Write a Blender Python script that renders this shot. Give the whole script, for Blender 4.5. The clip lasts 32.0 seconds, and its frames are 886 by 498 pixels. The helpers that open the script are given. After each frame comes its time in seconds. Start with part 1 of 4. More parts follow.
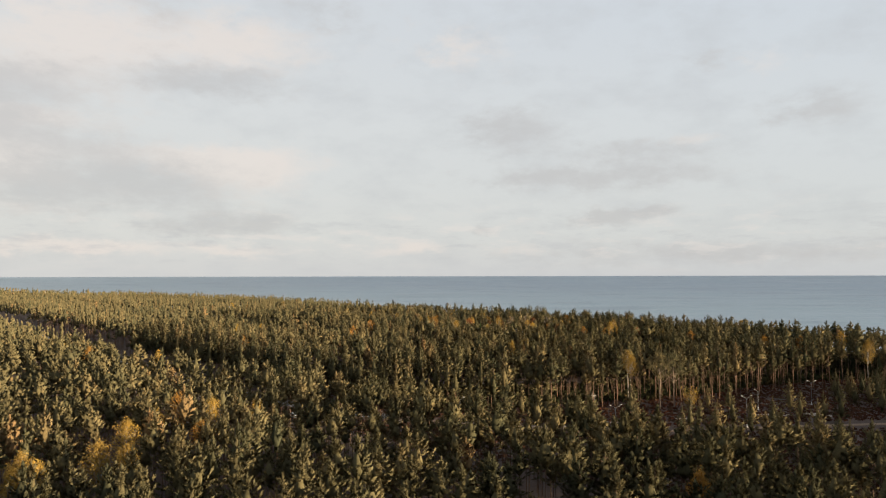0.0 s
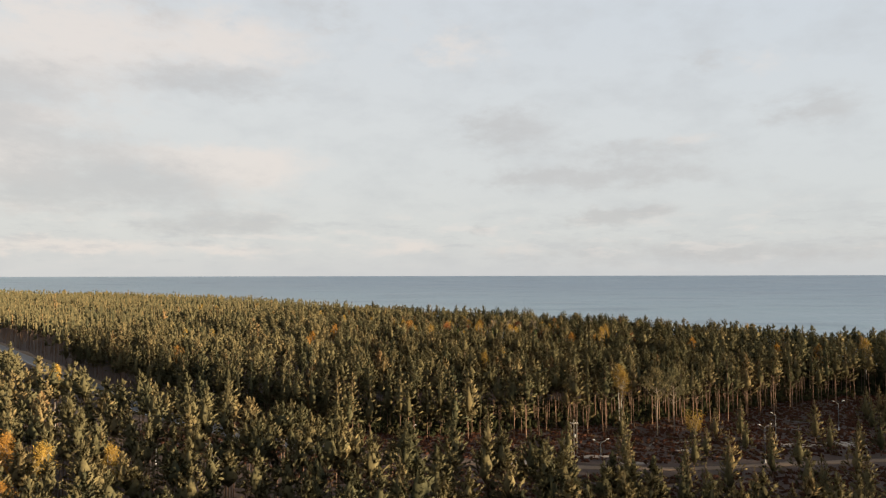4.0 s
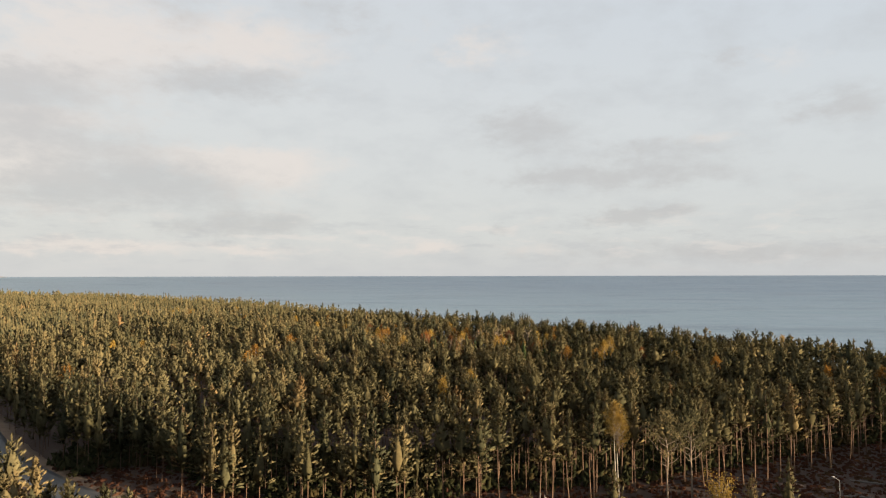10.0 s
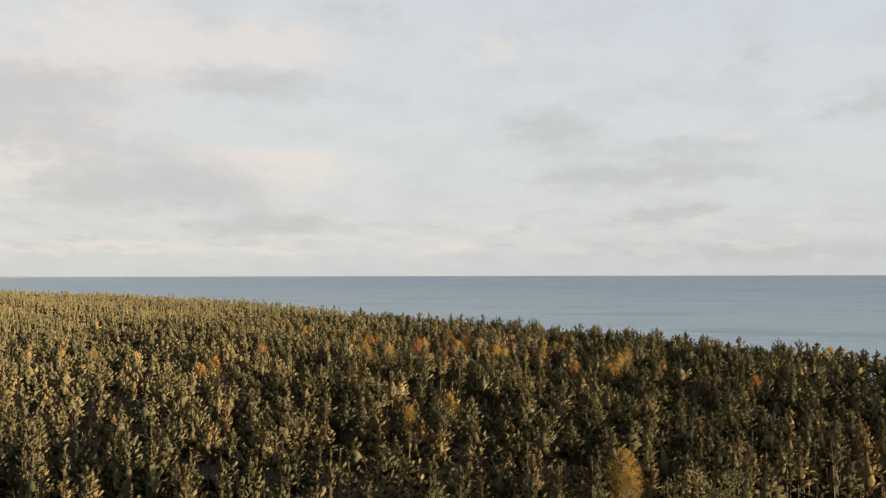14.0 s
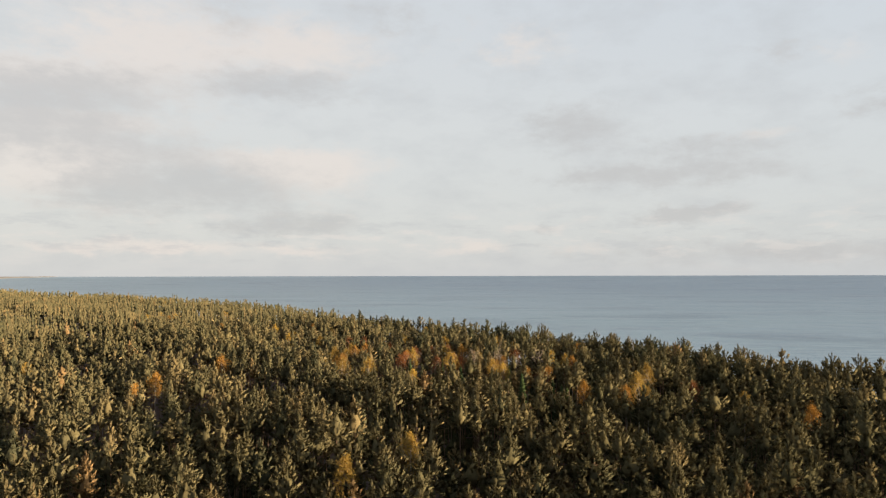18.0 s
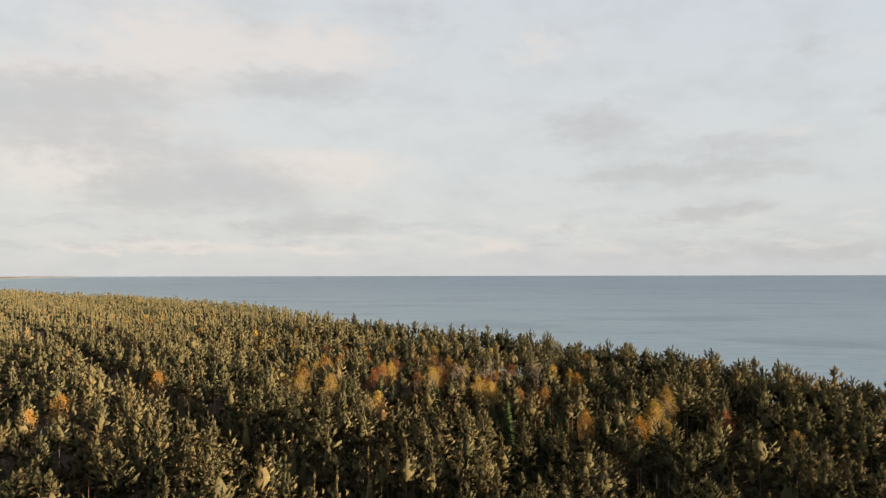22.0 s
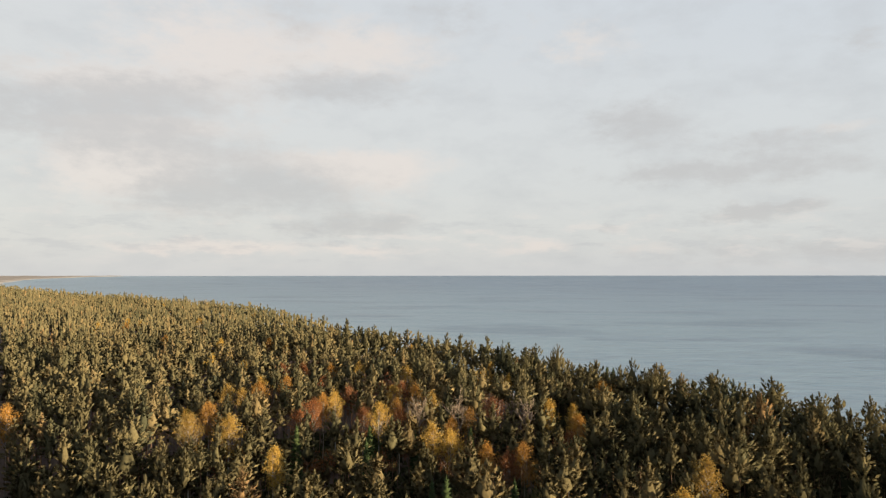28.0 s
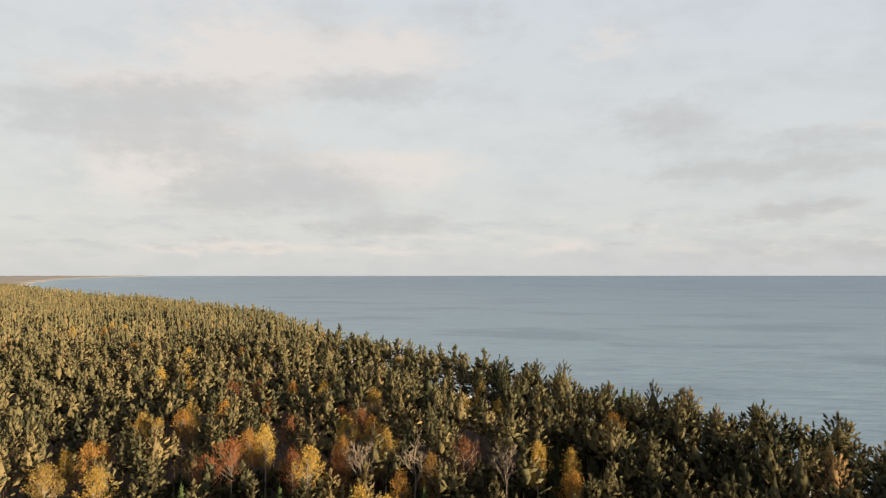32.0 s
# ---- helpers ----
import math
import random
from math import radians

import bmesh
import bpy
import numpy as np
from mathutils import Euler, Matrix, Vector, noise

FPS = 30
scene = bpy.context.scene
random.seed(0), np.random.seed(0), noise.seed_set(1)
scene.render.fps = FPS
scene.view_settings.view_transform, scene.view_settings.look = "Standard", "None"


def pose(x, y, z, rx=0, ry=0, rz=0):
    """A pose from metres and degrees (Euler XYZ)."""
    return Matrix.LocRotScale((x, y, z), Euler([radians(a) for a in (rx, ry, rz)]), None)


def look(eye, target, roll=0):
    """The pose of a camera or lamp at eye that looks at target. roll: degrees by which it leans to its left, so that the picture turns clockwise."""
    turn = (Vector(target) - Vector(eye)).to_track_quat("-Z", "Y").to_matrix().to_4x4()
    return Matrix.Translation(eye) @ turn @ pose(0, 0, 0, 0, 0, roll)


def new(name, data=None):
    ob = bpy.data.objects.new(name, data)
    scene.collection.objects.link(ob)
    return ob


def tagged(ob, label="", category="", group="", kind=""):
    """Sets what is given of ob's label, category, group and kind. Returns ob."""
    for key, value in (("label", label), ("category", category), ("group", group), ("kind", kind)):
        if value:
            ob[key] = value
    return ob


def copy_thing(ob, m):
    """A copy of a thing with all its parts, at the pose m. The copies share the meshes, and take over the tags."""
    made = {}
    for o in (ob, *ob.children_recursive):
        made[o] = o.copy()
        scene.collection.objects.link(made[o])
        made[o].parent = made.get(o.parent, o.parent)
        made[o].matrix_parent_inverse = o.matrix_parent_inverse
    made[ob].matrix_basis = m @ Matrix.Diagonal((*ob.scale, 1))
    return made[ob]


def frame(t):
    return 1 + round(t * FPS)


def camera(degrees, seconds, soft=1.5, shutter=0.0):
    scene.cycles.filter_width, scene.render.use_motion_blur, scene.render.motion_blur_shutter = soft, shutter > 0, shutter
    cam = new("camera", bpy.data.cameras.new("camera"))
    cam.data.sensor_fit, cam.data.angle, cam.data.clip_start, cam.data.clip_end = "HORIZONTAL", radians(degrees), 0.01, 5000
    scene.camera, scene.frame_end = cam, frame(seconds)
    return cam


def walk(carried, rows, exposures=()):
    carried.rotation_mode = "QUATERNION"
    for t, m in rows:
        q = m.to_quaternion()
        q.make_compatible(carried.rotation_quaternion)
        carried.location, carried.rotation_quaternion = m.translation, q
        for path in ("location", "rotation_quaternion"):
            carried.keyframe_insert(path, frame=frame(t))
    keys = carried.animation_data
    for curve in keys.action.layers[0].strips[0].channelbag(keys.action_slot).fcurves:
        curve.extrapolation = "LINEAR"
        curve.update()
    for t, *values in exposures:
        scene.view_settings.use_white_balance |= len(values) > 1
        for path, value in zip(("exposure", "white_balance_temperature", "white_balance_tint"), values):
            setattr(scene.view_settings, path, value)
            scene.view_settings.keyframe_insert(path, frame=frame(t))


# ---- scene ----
cam = camera(65.6, 32.0, 1.2)
ROWS = [
    (0.0, -0.00, 0.00, 41.30, 0.00, 2.26, 0.11),
    (1.0, 2.64, 9.84, 41.20, -0.10, 2.26, 0.11),
    (2.0, 5.54, 19.25, 41.15, -0.18, 2.25, 0.11),
    (3.0, 8.60, 28.33, 41.15, -0.22, 2.25, 0.11),
    (4.0, 11.76, 37.17, 41.17, -0.20, 2.24, 0.11),
    (5.0, 14.96, 45.87, 41.23, -0.10, 2.24, 0.11),
    (6.0, 18.15, 54.48, 41.31, 0.07, 2.24, 0.11),
    (7.0, 21.29, 63.07, 41.40, 0.31, 2.24, 0.11),
    (8.0, 24.35, 71.67, 41.51, 0.62, 2.24, 0.11),
    (9.0, 27.31, 80.31, 41.63, 0.99, 2.24, 0.11),
    (10.0, 30.16, 89.03, 41.76, 1.41, 2.24, 0.11),
    (11.0, 32.89, 97.82, 41.88, 1.87, 2.24, 0.11),
    (12.0, 35.51, 106.70, 42.01, 2.35, 2.24, 0.11),
    (13.0, 38.00, 115.66, 42.13, 2.84, 2.24, 0.11),
    (14.0, 40.39, 124.71, 42.25, 3.34, 2.23, 0.11),
    (15.0, 42.68, 133.83, 42.36, 3.83, 2.23, 0.11),
    (16.0, 44.89, 143.00, 42.46, 4.31, 2.22, 0.11),
    (17.0, 47.02, 152.21, 42.55, 4.78, 2.22, 0.11),
    (18.0, 49.09, 161.44, 42.63, 5.23, 2.22, 0.11),
    (19.0, 51.13, 170.67, 42.70, 5.67, 2.21, 0.11),
    (20.0, 53.13, 179.89, 42.76, 6.11, 2.21, 0.11),
    (21.0, 55.10, 189.09, 42.81, 6.55, 2.21, 0.10),
    (22.0, 57.07, 198.23, 42.86, 6.99, 2.21, 0.10),
    (23.0, 59.02, 207.33, 42.90, 7.47, 2.21, 0.09),
    (24.0, 60.96, 216.38, 42.93, 7.97, 2.21, 0.08),
    (25.0, 62.88, 225.37, 42.96, 8.51, 2.20, 0.07),
    (26.0, 64.76, 234.31, 43.00, 9.09, 2.20, 0.06),
    (27.0, 66.58, 243.23, 43.04, 9.71, 2.19, 0.05),
    (28.0, 68.31, 252.15, 43.09, 10.37, 2.19, 0.04),
    (29.0, 69.92, 261.10, 43.15, 11.03, 2.19, 0.03),
    (30.0, 71.34, 270.14, 43.24, 11.68, 2.19, 0.03),
    (31.0, 72.53, 279.32, 43.34, 12.25, 2.19, 0.02),
    (32.0, 73.41, 288.72, 43.47, 12.68, 2.19, 0.02),
]
walk(cam, [(t, pose(x, y, z, 90 + pitch, roll, yaw)) for t, x, y, z, yaw, pitch, roll in ROWS], [(0.0, 2.1), (32.0, 2.1)])

# ---- light: low warm sun behind and to the right, thin pale cloud over all ----
SUN_AZ, SUN_EL = 115.0, 7.6
sun_way = Vector((math.sin(radians(SUN_AZ)) * math.cos(radians(SUN_EL)),
                  math.cos(radians(SUN_AZ)) * math.cos(radians(SUN_EL)), math.sin(radians(SUN_EL))))
sun = new("sun", bpy.data.lights.new("sun", "SUN"))
sun.data.energy, sun.data.angle, sun.data.color = 4.9, radians(1.6), (1.0, 0.78, 0.51)
sun.matrix_world = look(sun_way * 300, (0, 0, 0))


class Graph:
    """Short hand for shader nodes."""

    def __init__(self, tree):
        self.tree = tree
        tree.nodes.clear()

    def node(self, kind, inputs=(), **settings):
        n = self.tree.nodes.new(kind)
        for key, value in settings.items():
            setattr(n, key, value)
        for key, value in dict(inputs).items():
            if isinstance(value, bpy.types.NodeSocket):
                self.tree.links.new(value, n.inputs[key])
            else:
                n.inputs[key].default_value = value
        return n

    def math(self, op, a, b=0.0, c=0.0, clamp=False):
        return self.node("ShaderNodeMath", {0: a, 1: b, 2: c}, operation=op, use_clamp=clamp).outputs[0]

    def mix(self, fac, a, b, how="MIX"):
        n = self.node("ShaderNodeMix", {0: fac, 6: a, 7: b}, data_type="RGBA", blend_type=how)
        return n.outputs[2]

    def noise(self, vector, scale, detail=3.0, rough=0.55):
        return self.node("ShaderNodeTexNoise", {"Vector": vector, "Scale": scale, "Detail": detail, "Roughness": rough}).outputs[0]

    def ramp(self, fac, stops):
        n = self.node("ShaderNodeValToRGB", {0: fac})
        el = n.color_ramp.elements
        while len(el) < len(stops):
            el.new(0.5)
        for e, (at, colour) in zip(el, stops):
            e.position, e.color = at, (*colour, 1) if len(colour) == 3 else colour
        return n.outputs[0]

    def bump(self, height, strength, distance):
        return self.node("ShaderNodeBump", {"Height": height, "Strength": strength, "Distance": distance}).outputs[0]


# clouds: bearing and height in degrees, half width, half height, strength
DARK_CLOUDS = [(-23.6, 7.1, 6.4, 1.8, 0.85), (-32.2, 6.1, 3.8, 1.5, 0.60), (-32.1, 14.0, 4.7, 1.2, 0.60), (-18.8, 15.2, 5.9, 1.1, 0.80), (-32.6, 10.2, 7.2, 1.4, 0.55), (-15.2, 4.3, 3.4, 0.8, 0.75),
               (-20.1, 3.6, 3.0, 0.6, 0.50), (13.3, 4.6, 2.5, 0.6, 1.00), (17.0, 5.3, 1.8, 0.4, 0.90), (5.7, 12.1, 4.0, 1.6, 0.75), (8.9, 7.9, 5.9, 0.8, 0.75), (18.4, 7.9, 4.7, 0.8, 0.55),
               (16.8, 9.9, 5.5, 0.8, 0.60), (29.0, 12.2, 3.0, 1.0, 0.70), (3.1, 3.9, 1.1, 0.3, 0.60), (22.4, 1.8, 16.1, 1.0, 0.60), (21.6, 16.4, 2.5, 0.8, 0.45), (-9.3, 20.8, 4.7, 1.3, 0.40),
               (-22.6, 20.0, 2.5, 1.7, 0.50), (-40.3, 12.2, 7.2, 2.1, 0.70)]
LIGHT_CLOUDS = [(-18.8, 9.1, 6.4, 0.9, 1.00), (-15.7, 7.8, 3.4, 1.7, 0.55), (-33.3, 8.5, 4.7, 1.7, 0.75), (-28.9, 17.1, 6.4, 3.2, 0.85), (-16.6, 18.1, 5.5, 1.7, 0.80), (-33.6, 11.3, 5.9, 0.6, 0.70),
                (-26.6, 2.3, 3.8, 0.5, 0.90), (-17.0, 2.2, 3.4, 0.4, 0.70), (-2.3, 2.4, 2.5, 0.5, 0.80), (-34.0, 2.3, 3.4, 0.4, 0.60), (1.5, 18.5, 3.8, 1.4, 0.50), (20.0, 10.6, 2.1, 0.4, 0.50),
                (25.1, 16.0, 2.5, 0.8, 0.35), (-37.6, 8.4, 3.8, 2.5, 0.60), (-38.5, 14.3, 5.9, 1.0, 0.70), (-30.8, 4.8, 2.5, 0.4, 0.50), (6.1, 2.3, 2.1, 0.4, 0.50)]

world = bpy.data.worlds.new("sky")
scene.world = world
world.use_nodes = True
g = Graph(world.node_tree)
sky_tex = g.node("ShaderNodeTexSky", sky_type="NISHITA", sun_disc=False, sun_elevation=radians(SUN_EL),
                 sun_rotation=radians(SUN_AZ), air_density=1.0, dust_density=2.0)
ray = g.node("ShaderNodeTexCoord").outputs["Generated"]
xyz = g.node("ShaderNodeSeparateXYZ", {0: ray})
bearing = g.math("MULTIPLY", g.math("ARCTAN2", xyz.outputs[0], xyz.outputs[1]), 57.2958)
height = g.math("MULTIPLY", g.math("ARCSINE", xyz.outputs[2]), 57.2958)
plane = g.node("ShaderNodeCombineXYZ", {0: g.math("MULTIPLY", bearing, 0.5), 1: g.math("MULTIPLY", height, 1.0), 2: 0.0}).outputs[0]
warp_a = g.math("MULTIPLY_ADD", g.noise(plane, 0.45, 5.0, 0.62), 4.4, -2.2)
warp_b = g.math("MULTIPLY_ADD", g.noise(g.node("ShaderNodeVectorMath", {0: plane, 1: (31.0, 17.0, 5.0)}).outputs[0], 0.7, 5.0, 0.62), 2.0, -1.0)
bend_a, bend_b = g.math("ADD", bearing, warp_a), g.math("ADD", height, warp_b)


puffs = g.noise(plane, 0.9, 7.0, 0.62)


def cloud_sum(clouds):
    total = None
    for a, e, w, h, s in clouds:
        da = g.math("DIVIDE", g.math("SUBTRACT", bend_a, a), w * 1.2)
        de = g.math("DIVIDE", g.math("SUBTRACT", bend_b, e), h * 1.3)
        r = g.math("MULTIPLY_ADD", da, da, g.math("MULTIPLY", de, de))
        bit = g.math("MULTIPLY", g.math("EXPONENT", g.math("MULTIPLY", r, -1.0)), s)
        total = bit if total is None else g.math("ADD", total, bit)
    soft = g.node("ShaderNodeMapRange", {0: g.math("MULTIPLY_ADD", g.math("SUBTRACT", puffs, 0.5), 1.15, total), 1: 0.1, 2: 0.9, 3: 0.0, 4: 1.0}, interpolation_type="SMOOTHSTEP")
    return soft.outputs[0]


streaks = g.noise(g.node("ShaderNodeVectorMath", {0: plane, 1: (7.0, 3.0, 0.0)}).outputs[0], 0.32, 6.0, 0.6)
veil = g.ramp(g.math("DIVIDE", height, 40.0, clamp=True),
              [(0.0, (0.66, 0.675, 0.68)), (0.08, (0.70, 0.72, 0.715)), (0.3, (0.71, 0.745, 0.765)), (0.6, (0.66, 0.72, 0.79)), (1.0, (0.52, 0.60, 0.70))])
side = g.math("MULTIPLY_ADD", bearing, -0.012, 0.42, clamp=True)
veil = g.mix(g.math("MULTIPLY", side, 0.5), veil, (0.79, 0.765, 0.72, 1))
veil = g.mix(g.ramp(streaks, [(0.45, (0, 0, 0)), (0.75, (0.45, 0.45, 0.45))]), veil, (0.57, 0.585, 0.605, 1))
veil = g.mix(g.math("MULTIPLY", cloud_sum(LIGHT_CLOUDS), 0.9), veil, (0.85, 0.785, 0.735, 1))
veil = g.mix(g.math("MULTIPLY", cloud_sum(DARK_CLOUDS), 0.72), veil, (0.58, 0.572, 0.572, 1))
# a low bank of small heaped clouds
low_plane = g.node("ShaderNodeCombineXYZ", {0: g.math("MULTIPLY", bearing, 0.35), 1: g.math("MULTIPLY", height, 1.5), 2: 3.0}).outputs[0]
lower = g.math("DIVIDE", g.math("SUBTRACT", height, 3.2), 2.2)
bank = g.math("EXPONENT", g.math("MULTIPLY", g.math("MULTIPLY", lower, lower), -1.0))
heaps = g.noise(low_plane, 0.75, 6.0, 0.6)
veil = g.mix(g.math("MULTIPLY", bank, g.ramp(heaps, [(0.54, (0, 0, 0)), (0.66, (0.6, 0.6, 0.6))])), veil, (0.82, 0.775, 0.74, 1))
veil = g.mix(g.math("MULTIPLY", bank, g.ramp(heaps, [(0.34, (0.5, 0.5, 0.5)), (0.46, (0, 0, 0))])), veil, (0.57, 0.58, 0.6, 1))
veil = g.mix(g.math("MULTIPLY_ADD", height, -2.0, -0.2, clamp=True), veil, (0.33, 0.38, 0.41, 1))
clear = g.mix(1.0, sky_tex.outputs[0], (0.1, 0.1, 0.1, 1), "MULTIPLY")
tone_sky = g.mix(0.88, clear, veil)
g.node("ShaderNodeOutputWorld", {0: g.node("ShaderNodeBackground", {0: tone_sky, 1: 0.24}).outputs[0]})


# ---- materials ----
def material(name):
    m = bpy.data.materials.new(name)
    m.use_nodes = True
    return m, Graph(m.node_tree)


def finish(gr, shader):
    gr.node("ShaderNodeOutputMaterial", {0: shader})


def foliage(name, stops, by, glow=0.3, grain=1.3):
    """Leaves or needles: the tone of each tree, lighter and darker twigs, some light through them."""
    m, gr = material(name)
    where = gr.node("ShaderNodeNewGeometry").outputs["Position"]
    if by == "tone":
        tone = gr.node("ShaderNodeAttribute", attribute_name="tone").outputs["Fac"]
    else:
        tone = gr.node("ShaderNodeObjectInfo").outputs["Random"]
    island = gr.node("ShaderNodeNewGeometry").outputs["Random Per Island"]
    patch = gr.noise(where, 0.02, 3.0)
    fac = gr.math("ADD", gr.math("MULTIPLY", tone, 0.6), gr.math("MULTIPLY_ADD", patch, 0.7, -0.15), clamp=True)
    colour = gr.ramp(fac, stops)
    colour = gr.mix(1.0, colour, gr.ramp(island, [(0.0, (0.88, 0.88, 0.87)), (0.5, (1, 1, 1)), (1.0, (1.12, 1.1, 1.05))]), "MULTIPLY")
    colour = gr.mix(1.0, colour, gr.ramp(gr.noise(where, grain, 3.0, 0.65), [(0.3, (0.78, 0.78, 0.8)), (0.7, (1.16, 1.15, 1.1))]), "MULTIPLY")
    a = gr.node("ShaderNodeBsdfDiffuse", {0: colour, 1: 0.8}).outputs[0]
    b = gr.node("ShaderNodeBsdfTranslucent", {0: colour}).outputs[0]
    finish(gr, gr.node("ShaderNodeMixShader", {0: glow, 1: a, 2: b}).outputs[0])
    return m


PINE = [(0, (0.0403, 0.0471, 0.0326)), (0.3, (0.0769, 0.0732, 0.0419)), (0.62, (0.1220, 0.1048, 0.0570)), (0.88, (0.1648, 0.1260, 0.0651)), (1, (0.1856, 0.1236, 0.0629))]
needles_forest = foliage("pine_needles_forest", PINE, "tone", 0.25, 2.6)
needles = foliage("pine_needles", PINE, "object", 0.25, 2.6)
spruce_needles = foliage("spruce_needles", [(0.0, (0.028, 0.045, 0.022)), (1.0, (0.055, 0.075, 0.030))], "object", 0.2)
leaves_yellow = foliage("yellow_leaves", [(0.0, (0.21, 0.145, 0.05)), (0.5, (0.31, 0.205, 0.055)), (1.0, (0.42, 0.285, 0.07))], "object", 0.4)
leaves_orange = foliage("orange_leaves", [(0.0, (0.19, 0.115, 0.042)), (0.5, (0.29, 0.155, 0.042)), (1.0, (0.40, 0.22, 0.055))], "object", 0.4)
leaves_red = foliage("red_leaves", [(0.0, (0.11, 0.055, 0.032)), (0.5, (0.17, 0.075, 0.036)), (1.0, (0.24, 0.10, 0.04))], "object", 0.35)
undergrowth_leaves = foliage("undergrowth_leaves", [(0.0, (0.022, 0.026, 0.015)), (0.6, (0.04, 0.04, 0.02)), (1.0, (0.075, 0.045, 0.024))], "tone", 0.2, 0.6)
heath = foliage("heather_shoots", [(0.0, (0.032, 0.018, 0.013)), (0.5, (0.058, 0.025, 0.017)), (1.0, (0.05, 0.04, 0.021))], "tone", 0.2, 0.4)


def rough_surface(name, low, high, scale, roughness=0.9, bump=0.3, coarse=0.15):
    m, gr = material(name)
    where = gr.node("ShaderNodeNewGeometry").outputs["Position"]
    n = gr.math("ADD", gr.math("MULTIPLY", gr.noise(where, scale, 5.0, 0.6), 0.6), gr.math("MULTIPLY", gr.noise(where, coarse, 3.0), 0.4))
    colour = gr.ramp(n, [(0.3, low), (0.7, high)])
    finish(gr, gr.node("ShaderNodeBsdfPrincipled", {"Base Color": colour, "Roughness": roughness,
                                                    "Normal": gr.bump(gr.noise(where, scale * 2, 4.0), bump, 0.05)}).outputs[0])
    return m


bark = rough_surface("pine_bark", (0.04, 0.024, 0.016), (0.135, 0.076, 0.042), 3.0, bump=0.6)
bark_grey = rough_surface("grey_bark", (0.11, 0.09, 0.07), (0.26, 0.22, 0.18), 3.0, bump=0.5)
bark_bare = rough_surface("bare_twigs", (0.10, 0.075, 0.055), (0.20, 0.155, 0.115), 3.0, bump=0.4)
bark_birch = rough_surface("birch_bark", (0.13, 0.115, 0.10), (0.30, 0.28, 0.25), 2.2, bump=0.3)
asphalt = rough_surface("asphalt", (0.035, 0.038, 0.043), (0.075, 0.08, 0.09), 2.0, 0.42, 0.2)
sand = rough_surface("sand", (0.17, 0.135, 0.105), (0.31, 0.26, 0.21), 0.8, bump=0.4)
verge_mat = rough_surface("sandy_verge", (0.08, 0.05, 0.031), (0.2, 0.13, 0.078), 0.5, bump=0.5)
track_mat = rough_surface("needle_track", (0.018, 0.013, 0.009), (0.055, 0.036, 0.022), 0.6, bump=0.5)
paint_white = rough_surface("white_paint", (0.66, 0.66, 0.66), (0.8, 0.8, 0.8), 4.0, 0.5, 0.05)
steel = rough_surface("galvanised_steel", (0.05, 0.053, 0.056), (0.1, 0.103, 0.106), 5.0, 0.45, 0.05)
weathered_wood = rough_surface("weathered_wood", (0.06, 0.052, 0.045), (0.13, 0.115, 0.10), 6.0, 0.85, 0.4)
lamp_shell = rough_surface("lamp_shell", (0.2, 0.2, 0.2), (0.3, 0.3, 0.3), 4.0, 0.5, 0.05)
concrete = rough_surface("concrete", (0.36, 0.35, 0.33), (0.5, 0.49, 0.47), 2.0, 0.9, 0.3)
car_white = rough_surface("white_car_paint", (0.72, 0.72, 0.72), (0.8, 0.8, 0.8), 1.0, 0.25, 0.0)
car_grey = rough_surface("grey_car_paint", (0.16, 0.17, 0.18), (0.22, 0.23, 0.24), 1.0, 0.3, 0.0)
rubber = rough_surface("rubber", (0.02, 0.02, 0.02), (0.04, 0.04, 0.04), 8.0, 0.8, 0.1)
dark_glass = rough_surface("dark_glass", (0.015, 0.018, 0.02), (0.03, 0.033, 0.035), 1.0, 0.08, 0.0)

ground_mat, gr = material("forest_floor")
where = gr.node("ShaderNodeNewGeometry").outputs["Position"]
z_here = gr.node("ShaderNodeSeparateXYZ", {0: where}).outputs[2]
# sand share: the beach, plus distance haze painted into the far soil
shore = gr.node("ShaderNodeAttribute", attribute_name="shore").outputs["Fac"]
patchy = gr.math("ADD", gr.math("MULTIPLY", gr.noise(where, 0.5, 5.0, 0.65), 0.5), gr.math("MULTIPLY", gr.noise(where, 0.07, 4.0), 0.5))
soil = gr.ramp(patchy, [(0.32, (0.016, 0.012, 0.008)), (0.48, (0.042, 0.020, 0.013)), (0.6, (0.042, 0.026, 0.016)), (0.72, (0.034, 0.031, 0.017))])
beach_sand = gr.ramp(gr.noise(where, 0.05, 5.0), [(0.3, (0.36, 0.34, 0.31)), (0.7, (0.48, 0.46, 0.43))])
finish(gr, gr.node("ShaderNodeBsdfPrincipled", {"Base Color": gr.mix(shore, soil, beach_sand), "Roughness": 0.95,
                                                "Normal": gr.bump(gr.noise(where, 1.2, 5.0), 0.6, 0.2)}).outputs[0])

water_mat, gr = material("sea_water")
where = gr.node("ShaderNodeNewGeometry").outputs["Position"]
turned = gr.node("ShaderNodeMapping", {0: where, 2: (0, 0, radians(-8)), 3: (0.22, 1.0, 1.0)}).outputs[0]
swell = gr.math("ADD", gr.math("MULTIPLY", gr.noise(turned, 0.22, 4.0, 0.6), 0.5), gr.math("MULTIPLY", gr.noise(turned, 0.035, 3.0), 1.4))
far_turn = gr.node("ShaderNodeMapping", {0: where, 2: (0, 0, radians(8)), 3: (0.12, 1.0, 1.0)}).outputs[0]
calm = gr.noise(far_turn, 0.014, 6.0, 0.68)
deep = gr.node("ShaderNodeAttribute", attribute_name="depth").outputs["Fac"]
